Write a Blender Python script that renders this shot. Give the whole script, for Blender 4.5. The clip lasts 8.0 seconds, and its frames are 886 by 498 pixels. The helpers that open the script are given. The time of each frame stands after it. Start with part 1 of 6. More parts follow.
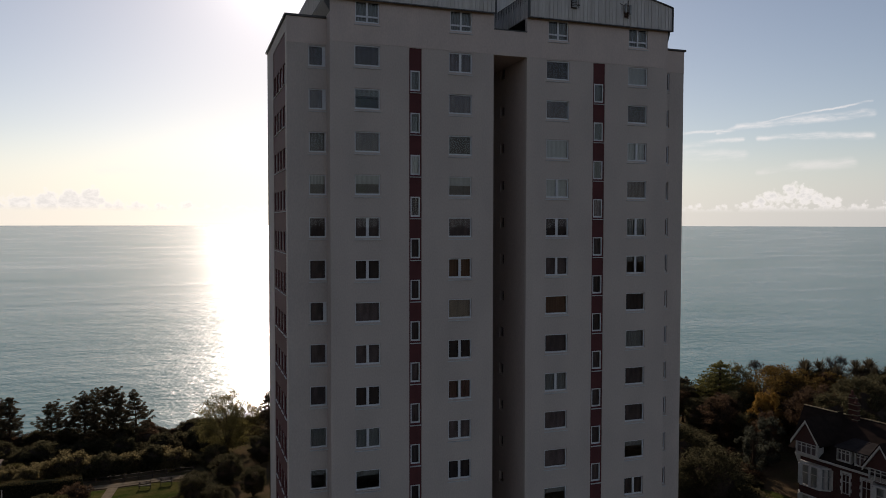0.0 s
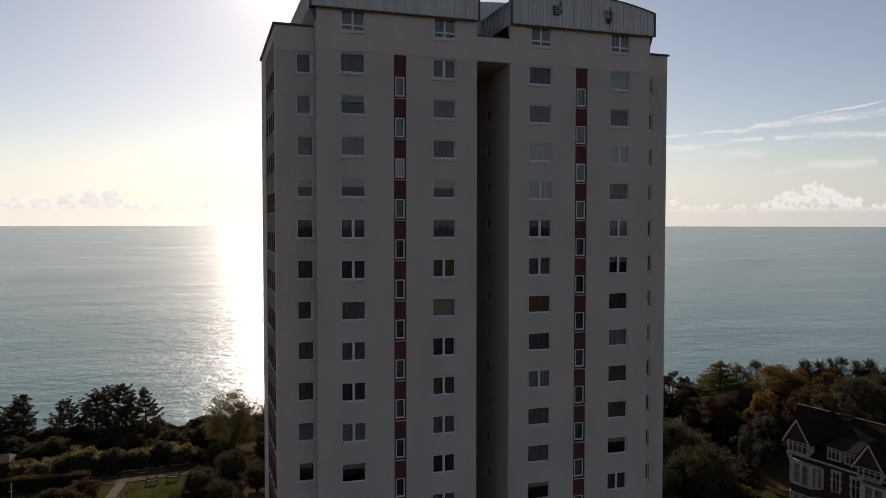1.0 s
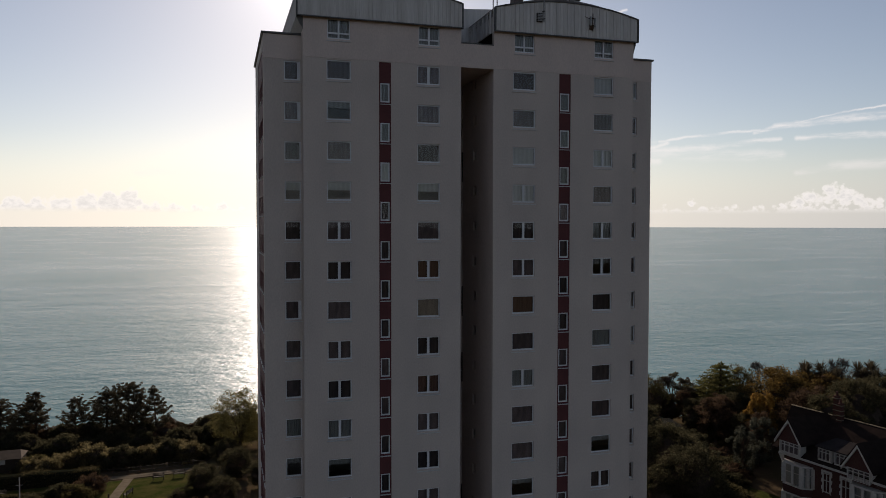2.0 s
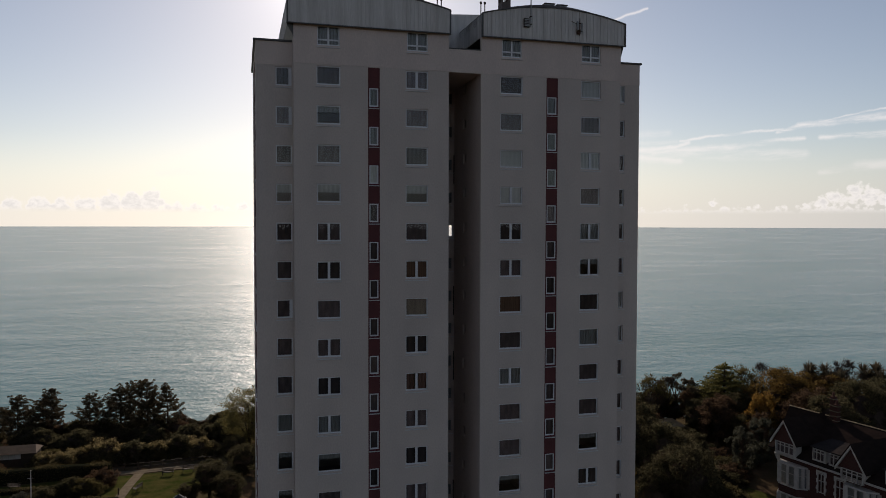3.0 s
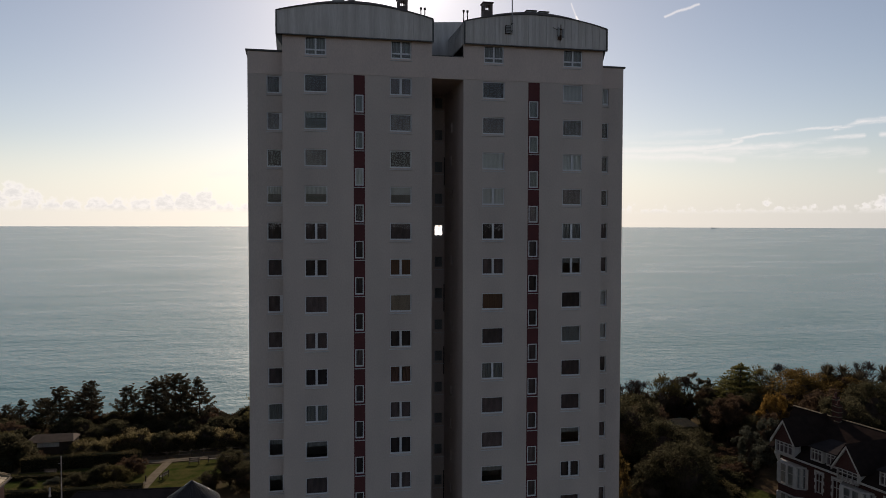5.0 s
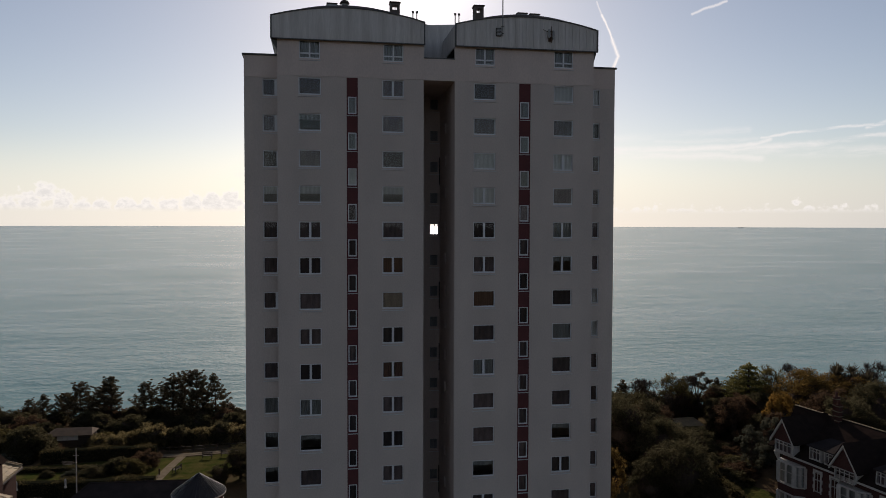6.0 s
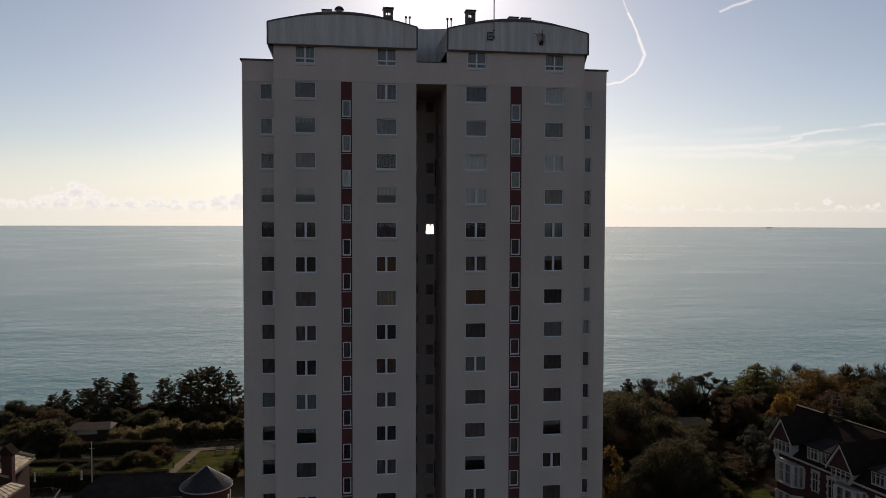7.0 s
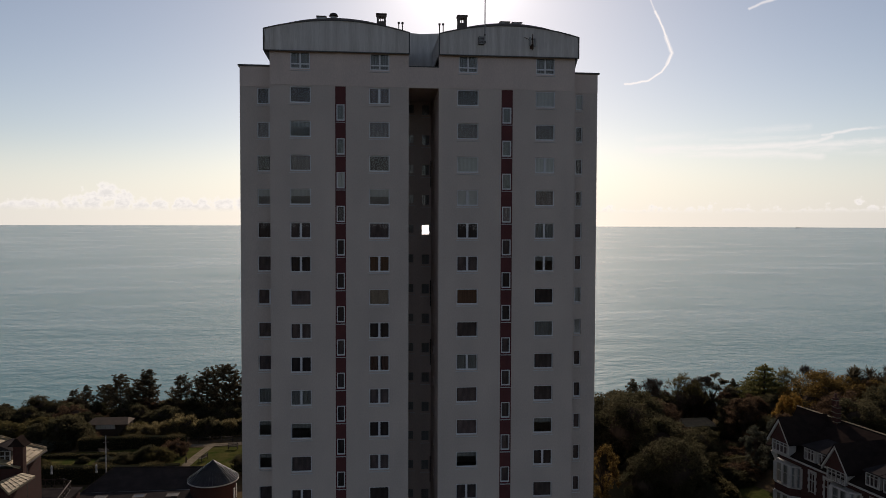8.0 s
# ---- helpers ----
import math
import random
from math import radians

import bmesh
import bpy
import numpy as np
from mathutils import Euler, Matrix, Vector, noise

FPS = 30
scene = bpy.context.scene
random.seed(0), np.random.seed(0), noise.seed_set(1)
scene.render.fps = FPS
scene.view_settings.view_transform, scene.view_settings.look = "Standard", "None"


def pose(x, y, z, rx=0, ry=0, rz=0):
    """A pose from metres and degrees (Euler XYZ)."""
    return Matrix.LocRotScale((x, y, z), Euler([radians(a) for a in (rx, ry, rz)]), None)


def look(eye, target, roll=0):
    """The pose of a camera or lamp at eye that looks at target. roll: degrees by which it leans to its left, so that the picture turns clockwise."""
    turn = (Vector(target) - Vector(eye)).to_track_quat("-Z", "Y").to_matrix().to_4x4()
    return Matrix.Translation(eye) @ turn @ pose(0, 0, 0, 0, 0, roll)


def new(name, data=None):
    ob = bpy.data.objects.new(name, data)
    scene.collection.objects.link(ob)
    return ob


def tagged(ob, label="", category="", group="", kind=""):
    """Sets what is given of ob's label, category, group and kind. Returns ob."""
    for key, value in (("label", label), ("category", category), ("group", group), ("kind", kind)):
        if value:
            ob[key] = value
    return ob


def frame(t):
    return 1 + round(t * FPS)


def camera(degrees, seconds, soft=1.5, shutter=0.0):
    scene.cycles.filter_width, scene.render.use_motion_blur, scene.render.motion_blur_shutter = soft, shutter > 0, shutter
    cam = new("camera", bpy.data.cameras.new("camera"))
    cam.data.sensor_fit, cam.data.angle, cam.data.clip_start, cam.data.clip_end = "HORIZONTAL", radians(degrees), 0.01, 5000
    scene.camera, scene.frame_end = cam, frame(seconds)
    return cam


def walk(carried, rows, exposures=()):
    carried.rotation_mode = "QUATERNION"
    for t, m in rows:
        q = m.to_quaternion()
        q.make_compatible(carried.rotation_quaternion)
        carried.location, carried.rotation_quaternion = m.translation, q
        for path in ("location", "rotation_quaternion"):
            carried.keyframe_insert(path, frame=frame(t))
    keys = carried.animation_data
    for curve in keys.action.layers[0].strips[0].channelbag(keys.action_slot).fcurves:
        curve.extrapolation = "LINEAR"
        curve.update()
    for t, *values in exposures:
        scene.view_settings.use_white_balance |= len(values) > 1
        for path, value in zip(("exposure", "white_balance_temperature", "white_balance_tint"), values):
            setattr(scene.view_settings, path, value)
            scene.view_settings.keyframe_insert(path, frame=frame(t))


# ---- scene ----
cam = camera(62.0, 8.0, soft=0.4)
PATH = [
    (0.0, (-20.61, -45.74, 31.15), (-17.322, -36.306, 30.795), 0.08),
    (0.5, (-19.88, -46.81, 31.16), (-16.695, -37.335, 30.811), 0.04),
    (1.0, (-19.08, -47.82, 31.22), (-15.994, -38.316, 30.870), 0.05),
    (1.5, (-18.24, -48.79, 31.28), (-15.253, -39.249, 30.937), 0.06),
    (3.0, (-15.57, -51.51, 31.42), (-12.939, -41.867, 31.081), 0.12),
    (3.5, (-14.63, -52.36, 31.47), (-12.146, -42.683, 31.132), 0.13),
    (4.0, (-13.65, -53.19, 31.49), (-11.312, -43.475, 31.145), 0.14),
    (4.5, (-12.62, -54.04, 31.46), (-10.441, -44.287, 31.119), 0.13),
    (6.0, (-9.29, -56.48, 31.37), (-7.595, -46.633, 31.024), 0.13),
    (6.5, (-8.15, -57.34, 31.38), (-6.621, -47.465, 31.034), 0.12),
    (7.0, (-6.97, -58.19, 31.39), (-5.606, -48.289, 31.041), 0.14),
    (7.5, (-5.74, -59.01, 31.43), (-4.546, -49.085, 31.077), 0.15),
    (8.0, (-4.50, -59.79, 31.48), (-3.467, -49.846, 31.128), 0.18),
]
walk(cam, [(t, look(eye, target, roll)) for t, eye, target, roll in PATH],
     [(0.0, 0.0, 6700, 17.0), (8.0, 0.0, 6700, 17.0)])

# ---- light ----
SUN_AZ, SUN_EL = 7.3, 20.5
world = bpy.data.worlds.new("sky")
scene.world = world
world.use_nodes = True
wn, wl = world.node_tree.nodes, world.node_tree.links
wn.clear()


def wmath(op, a, b=None, clamp=False):
    n = wn.new("ShaderNodeMath")
    n.operation, n.use_clamp = op, clamp
    for i, v in enumerate((a, b)):
        if v is None:
            continue
        if isinstance(v, (int, float)):
            n.inputs[i].default_value = v
        else:
            wl.new(v, n.inputs[i])
    return n.outputs[0]


def wramp(value, lo, hi, a=0.0, b=1.0):
    n = wn.new("ShaderNodeMapRange")
    n.interpolation_type = "SMOOTHSTEP"
    wl.new(value, n.inputs[0])
    for i, v in zip((1, 2, 3, 4), (lo, hi, a, b)):
        n.inputs[i].default_value = v
    return n.outputs[0]


sky = wn.new("ShaderNodeTexSky")
sky.sky_type, sky.sun_disc = "NISHITA", False
sky.sun_elevation, sky.sun_rotation = radians(SUN_EL), radians(SUN_AZ)
sky.air_density, sky.dust_density, sky.ozone_density, sky.altitude = 0.9, 0.25, 0.7, 60
# clouds: a low bank of cumulus over the horizon and high thin streaks
coord = wn.new("ShaderNodeTexCoord")
sep = wn.new("ShaderNodeSeparateXYZ")
wl.new(coord.outputs["Generated"], sep.inputs[0])
az = wmath("ARCTAN2", sep.outputs[0], sep.outputs[1])
el = wmath("ARCSINE", sep.outputs[2])


def sky_noise(sx, sy, shift, scale, detail, rough=0.55):
    c = wn.new("ShaderNodeCombineXYZ")
    wl.new(wmath("MULTIPLY", az, sx), c.inputs[0])
    wl.new(wmath("MULTIPLY", el, sy), c.inputs[1])
    c.inputs[2].default_value = shift
    n = wn.new("ShaderNodeTexNoise")
    n.inputs["Scale"].default_value, n.inputs["Detail"].default_value = scale, detail
    n.inputs["Roughness"].default_value = rough
    wl.new(c.outputs[0], n.inputs["Vector"])
    return n.outputs[0]


def blend(share, one, two):
    """Mixes two colours, each a socket or three numbers."""
    n = wn.new("ShaderNodeMix")
    n.data_type = "RGBA"
    wl.new(share, n.inputs[0])
    for i, v in ((6, one), (7, two)):
        if isinstance(v, tuple):
            n.inputs[i].default_value = (*v, 1)
        else:
            wl.new(v, n.inputs[i])
    return n.outputs[2]


def wvec(op, a, b):
    n = wn.new("ShaderNodeVectorMath")
    n.operation = op
    for i, v in enumerate((a, b)):
        if isinstance(v, tuple):
            n.inputs[i].default_value = v
        else:
            wl.new(v, n.inputs[i])
    return n


# the place in the sky as azimuth and height, in radians; and the same torn a little by the wind
flat = wn.new("ShaderNodeCombineXYZ")
wl.new(az, flat.inputs[0])
wl.new(el, flat.inputs[1])
gust = wmath("MULTIPLY", wmath("SUBTRACT", sky_noise(1.0, 0.6, 4.4, 45.0, 4.0), 0.5), 0.0065)
shove = wn.new("ShaderNodeCombineXYZ")
wl.new(wmath("MULTIPLY", gust, 0.6), shove.inputs[0])
wl.new(gust, shove.inputs[1])
torn_at = wvec("ADD", flat.outputs[0], shove.outputs[0]).outputs[0]


def strongest(*values):
    out = values[0]
    for v in values[1:]:
        out = wmath("MAXIMUM", out, v)
    return out


def cloud_line(points, wide, share=1.0, end=None):
    """A drawn-out cloud along (azimuth, height) points; its half width goes from wide to end."""
    found = None
    end = wide if end is None else end
    for k, (p, q) in enumerate(zip(points, points[1:])):
        way = (q[0] - p[0], q[1] - p[1], 0.0)
        off = wvec("SUBTRACT", torn_at, (p[0], p[1], 0.0)).outputs[0]
        along = wmath("MULTIPLY", wvec("DOT_PRODUCT", off, way).outputs["Value"], 1.0 / (way[0] ** 2 + way[1] ** 2), True)
        foot = wn.new("ShaderNodeVectorMath")
        foot.operation = "SCALE"
        foot.inputs[0].default_value = way
        wl.new(along, foot.inputs["Scale"])
        gap = wn.new("ShaderNodeVectorMath")
        gap.operation = "LENGTH"
        wl.new(wvec("SUBTRACT", off, foot.outputs[0]).outputs[0], gap.inputs[0])
        f = (k + 0.5) / (len(points) - 1)
        one = wramp(gap.outputs["Value"], wide + (end - wide) * f, 0.0)
        found = one if found is None else wmath("MAXIMUM", found, one)
    return wmath("MULTIPLY", found, share)


# high streaks, a fragment above them and the bent vapour trail
fibres = wramp(sky_noise(1.0, 6.0, 2.3, 16.0, 6.0, 0.66), 0.32, 0.62, 0.12, 1.0)
cirrus = strongest(
    cloud_line([(0.576, 0.1062), (0.611, 0.1116), (0.644, 0.1135), (0.675, 0.1167), (0.696, 0.1158)], 0.0028, 0.8),
    cloud_line([(0.690, 0.1132), (0.7036, 0.1158), (0.713, 0.1198), (0.736, 0.1211), (0.775, 0.1242), (0.86, 0.1285)], 0.003, 0.95, 0.007),
    cloud_line([(0.725, 0.1211), (0.775, 0.1306), (0.86, 0.142)], 0.0019, 0.8),
    cloud_line([(0.36, 0.096), (0.485, 0.0958), (0.544, 0.0963), (0.571, 0.099), (0.586, 0.1049)], 0.0085, 0.85, 0.004),
    cloud_line([(0.36, 0.093), (0.485, 0.0877), (0.544, 0.0856), (0.575, 0.0826)], 0.0085, 0.75),
    cloud_line([(0.544, 0.0928), (0.598, 0.0953), (0.644, 0.097), (0.69, 0.1032), (0.72, 0.105)], 0.0085, 0.75, 0.003),
    cloud_line([(0.56, 0.0919), (0.637, 0.0868), (0.72, 0.0856)], 0.0095, 0.55),
    cloud_line([(0.36, 0.11), (0.485, 0.1147), (0.56, 0.1164)], 0.008, 0.3),
    cloud_line([(0.45, 0.106), (0.571, 0.1054)], 0.005, 0.35),
    cloud_line([(0.738, 0.1052), (0.775, 0.1066), (0.86, 0.102)], 0.004, 0.8, 0.007),
    cloud_line([(0.738, 0.063), (0.776, 0.0695), (0.84, 0.0714)], 0.004, 0.7, 0.011),
    cloud_line([(-0.10, 0.066), (-0.04, 0.064), (0.02, 0.060)], 0.010, 0.5))
cirrus = wmath("MULTIPLY", wmath("MULTIPLY", cirrus, fibres), 0.68)
cirrus = strongest(cirrus,
    cloud_line([(0.380, 0.2681), (0.388, 0.2485), (0.396, 0.2288), (0.4015, 0.216), (0.3976, 0.2051), (0.3885, 0.1929), (0.3728, 0.1838), (0.3584, 0.1815), (0.343, 0.1806)], 0.0021, 0.95),
    cloud_line([(0.3735, 0.284), (0.380, 0.2681)], 0.0017, 0.45), cloud_line([(0.393, 0.236), (0.4015, 0.216), (0.3955, 0.203)], 0.0032, 0.8),
    cloud_line([(0.4926, 0.2613), (0.5097, 0.2668), (0.533, 0.272)], 0.0026, 0.55))
# cumulus over the horizon: heaped domes with billowed rims above a flat, hazy foot
billow = wn.new("ShaderNodeTexVoronoi")
billow.feature = "SMOOTH_F1"
billow.inputs["Scale"].default_value, billow.inputs["Smoothness"].default_value, billow.inputs["Detail"].default_value = 95.0, 0.35, 2.0
wl.new(flat.outputs[0], billow.inputs["Vector"])
puff = wmath("SUBTRACT", wmath("MULTIPLY", wmath("SUBTRACT", sky_noise(1.0, 1.1, 3.1, 120.0, 6.0, 0.62), 0.5), 0.012), wmath("MULTIPLY", wmath("SUBTRACT", billow.outputs["Distance"], 0.4), 0.010))
low_bank = wmath("SUBTRACT", wmath("ADD", 0.0215, wmath("MULTIPLY", sky_noise(1.0, 0.0, 8.7, 26.0, 4.0), 0.010)), el)
domes = [wmath("MULTIPLY", low_bank, 0.8)]
for a, b, r in ((0.6175, 0.026, 0.0085), (0.626, 0.019, 0.008), (0.640, 0.020, 0.0085), (0.6546, 0.018, 0.007), (0.669, 0.0215, 0.0085), (0.689, 0.0178, 0.006),
                (0.7136, 0.019, 0.009), (0.7255, 0.021, 0.010), (0.741, 0.027, 0.013), (0.752, 0.033, 0.014), (0.766, 0.030, 0.014), (0.776, 0.039, 0.015),
                (0.790, 0.034, 0.016), (0.806, 0.030, 0.014), (0.825, 0.022, 0.012), (0.579, 0.019, 0.005), (0.495, 0.017, 0.005), (0.455, 0.017, 0.006), (0.43, 0.018, 0.006),
                (-0.3227, 0.036, 0.018), (-0.341, 0.024, 0.020), (-0.306, 0.024, 0.019), (-0.286, 0.016, 0.018), (-0.362, 0.018, 0.018), (-0.385, 0.014, 0.016), (-0.405, 0.018, 0.018), (-0.43, 0.016, 0.017),
                (-0.262, 0.014, 0.020), (-0.236, 0.016, 0.021), (-0.209, 0.014, 0.021), (-0.184, 0.017, 0.021), (-0.158, 0.020, 0.022), (-0.133, 0.026, 0.021),
                (-0.112, 0.026, 0.022), (-0.085, 0.012, 0.020), (-0.06, 0.012, 0.018), (-0.03, 0.012, 0.017), (0.0, 0.014, 0.018)):
    gap = wn.new("ShaderNodeVectorMath")
    gap.operation = "DISTANCE"
    wl.new(flat.outputs[0], gap.inputs[0])
    gap.inputs[1].default_value = (a, b, 0)
    domes.append(wmath("SUBTRACT", r, gap.outputs["Value"]))
over = wmath("ADD", strongest(*domes), puff)
cumulus = wmath("MULTIPLY", wramp(over, -0.002, 0.0042), wramp(el, 0.012, 0.022))
folds = wramp(sky_noise(1.0, 1.7, 6.3, 90.0, 6.0, 0.62), 0.38, 0.66)
lit = strongest(wmath("MULTIPLY", wramp(over, 0.009, 0.0), 0.9), wmath("MULTIPLY", folds, 0.75))
high = blend(wmath("MULTIPLY", cirrus, 1.0, True), sky.outputs[0], (12.9, 12.6, 12.0))
sunward = wramp(wmath("ABSOLUTE", az), 1.7, 0.0)
mist = blend(sunward, (3.8, 4.5, 5.4), (10.8, 11.2, 10.3))
hazy = blend(wramp(el, 0.12, 0.0, 0.0, 0.85), high, mist)
heaps = blend(lit, (9.7, 9.9, 9.7), (13.4, 13.3, 12.6))
clouded = blend(wmath("MULTIPLY", wmath("MULTIPLY", cumulus, wramp(wmath("ABSOLUTE", az), 1.6, 1.1)), 0.74), hazy, heaps)
# the bright air round the sun, and the haze below it
sun_way = Vector((math.sin(radians(SUN_AZ)) * math.cos(radians(SUN_EL)), math.cos(radians(SUN_AZ)) * math.cos(radians(SUN_EL)), math.sin(radians(SUN_EL))))
from_sun = wmath("ARCCOSINE", wmath("MINIMUM", wvec("DOT_PRODUCT", coord.outputs["Generated"], tuple(sun_way)).outputs["Value"], 1.0))
aureole = wmath("ADD", wmath("MULTIPLY", wmath("EXPONENT", wmath("MULTIPLY", from_sun, -1 / 0.038)), 38.0), wmath("MULTIPLY", wmath("EXPONENT", wmath("MULTIPLY", from_sun, -1 / 0.15)), 0.9))
aside = wmath("DIVIDE", wmath("SUBTRACT", az, radians(SUN_AZ)), 0.135)
below = wmath("MULTIPLY", wmath("EXPONENT", wmath("MULTIPLY", wmath("MULTIPLY", aside, aside), -1.0)), wmath("EXPONENT", wmath("MULTIPLY", wmath("MAXIMUM", el, 0.0), -1 / 0.045)))
glow = wn.new("ShaderNodeVectorMath")
glow.operation = "SCALE"
glow.inputs[0].default_value = (1.0, 0.97, 0.92)
wl.new(wmath("ADD", aureole, wmath("MULTIPLY", below, 3.6)), glow.inputs["Scale"])
bright = wvec("ADD", clouded, glow.outputs[0]).outputs[0]
background = wn.new("ShaderNodeBackground")
background.inputs[1].default_value = 0.075
pale = wn.new("ShaderNodeHueSaturation")
pale.inputs["Saturation"].default_value = 0.84
wl.new(bright, pale.inputs["Color"])
wl.new(pale.outputs[0], background.inputs[0])
world_out = wn.new("ShaderNodeOutputWorld")
wl.new(background.outputs[0], world_out.inputs[0])

sun = new("sun", bpy.data.lights.new("sun", "SUN"))
sun.data.energy, sun.data.angle, sun.data.color = 4.6, radians(0.53), (1.0, 0.9, 0.76)
sun.matrix_world = look(sun_way * 200, (0, 0, 0))
scene.view_settings.exposure = 0.0


# ---- materials ----
def surface(name, col, col2=None, scale=2.0, rough=0.8, metal=0.0, bump=0.3, fine=30.0, stretch=(1, 1, 1), spec=0.5, island=0.0, through_light=0.0, depth=0.01, grainy=0.35, each=0.0):
    """A surface of two tones: broad stains, fine grain and relief."""
    m = bpy.data.materials.new(name)
    m.use_nodes = True
    nt = m.node_tree
    b = nt.nodes["Principled BSDF"]
    col2 = col2 or tuple(c * 0.72 for c in col)
    tc, mp = nt.nodes.new("ShaderNodeTexCoord"), nt.nodes.new("ShaderNodeMapping")
    mp.inputs["Scale"].default_value = stretch
    nt.links.new(tc.outputs["Object"], mp.inputs[0])
    n1, n2 = nt.nodes.new("ShaderNodeTexNoise"), nt.nodes.new("ShaderNodeTexNoise")
    n1.inputs["Scale"].default_value, n1.inputs["Detail"].default_value = scale, 5
    n2.inputs["Scale"].default_value, n2.inputs["Detail"].default_value = fine, 3
    nt.links.new(mp.outputs[0], n1.inputs["Vector"])
    nt.links.new(mp.outputs[0], n2.inputs["Vector"])
    mr = nt.nodes.new("ShaderNodeMapRange")
    mr.inputs[1].default_value, mr.inputs[2].default_value = 0.3, 0.7
    nt.links.new(n1.outputs[0], mr.inputs[0])
    mix = nt.nodes.new("ShaderNodeMix")
    mix.data_type = "RGBA"
    mix.inputs[6].default_value, mix.inputs[7].default_value = (*col, 1), (*col2, 1)
    nt.links.new(mr.outputs[0], mix.inputs[0])
    grain = nt.nodes.new("ShaderNodeMix")
    grain.data_type, grain.blend_type = "RGBA", "MULTIPLY"
    grain.inputs[0].default_value = grainy
    nt.links.new(mix.outputs[2], grain.inputs[6])
    nt.links.new(n2.outputs[0], grain.inputs[7])
    out = grain.outputs[2]
    if island:
        geo = nt.nodes.new("ShaderNodeNewGeometry")
        hs = nt.nodes.new("ShaderNodeHueSaturation")
        r1 = nt.nodes.new("ShaderNodeMapRange")
        r1.inputs[3].default_value, r1.inputs[4].default_value = 1 - island, 1 + island
        nt.links.new(geo.outputs["Random Per Island"], r1.inputs[0])
        nt.links.new(r1.outputs[0], hs.inputs["Value"])
        nt.links.new(out, hs.inputs["Color"])
        out = hs.outputs[0]
    if each:
        info, hs, r1 = nt.nodes.new("ShaderNodeObjectInfo"), nt.nodes.new("ShaderNodeHueSaturation"), nt.nodes.new("ShaderNodeMapRange")
        r1.inputs[3].default_value, r1.inputs[4].default_value = 1 - each, 1 + each
        nt.links.new(info.outputs["Random"], r1.inputs[0])
        nt.links.new(r1.outputs[0], hs.inputs["Value"])
        nt.links.new(out, hs.inputs["Color"])
        out = hs.outputs[0]
    nt.links.new(out, b.inputs["Base Color"])
    b.inputs["Roughness"].default_value, b.inputs["Metallic"].default_value = rough, metal
    b.inputs["Specular IOR Level"].default_value = spec
    if bump:
        bp = nt.nodes.new("ShaderNodeBump")
        bp.inputs["Strength"].default_value, bp.inputs["Distance"].default_value = bump, depth
        nt.links.new(n2.outputs[0], bp.inputs["Height"])
        nt.links.new(bp.outputs[0], b.inputs["Normal"])
    if through_light:
        tr = nt.nodes.new("ShaderNodeBsdfTranslucent")
        nt.links.new(out, tr.inputs[0])
        ms = nt.nodes.new("ShaderNodeMixShader")
        ms.inputs[0].default_value = through_light
        nt.links.new(b.outputs[0], ms.inputs[1])
        nt.links.new(tr.outputs[0], ms.inputs[2])
        nt.links.new(ms.outputs[0], nt.nodes["Material Output"].inputs[0])
    return m


def brickwork(name, col, col2, mortar, size=(0.225, 0.075)):
    m = surface(name, col, col2, 1.5, 0.95, spec=0.08)
    nt = m.node_tree
    b = nt.nodes["Principled BSDF"]
    br = nt.nodes.new("ShaderNodeTexBrick")
    br.inputs["Scale"].default_value = 1.0
    br.inputs["Brick Width"].default_value, br.inputs["Row Height"].default_value = size
    br.inputs["Mortar Size"].default_value = 0.008
    br.inputs["Color1"].default_value, br.inputs["Color2"].default_value, br.inputs["Mortar"].default_value = (*col, 1), (*col2, 1), (*mortar, 1)
    tc, sp, cb = nt.nodes.new("ShaderNodeTexCoord"), nt.nodes.new("ShaderNodeSeparateXYZ"), nt.nodes.new("ShaderNodeCombineXYZ")
    ad = nt.nodes.new("ShaderNodeMath")
    nt.links.new(tc.outputs["Object"], sp.inputs[0])
    nt.links.new(sp.outputs[0], ad.inputs[0])
    nt.links.new(sp.outputs[1], ad.inputs[1])
    nt.links.new(ad.outputs[0], cb.inputs[0])
    nt.links.new(sp.outputs[2], cb.inputs[1])
    nt.links.new(cb.outputs[0], br.inputs["Vector"])
    nt.links.new(br.outputs[0], b.inputs["Base Color"])
    return m


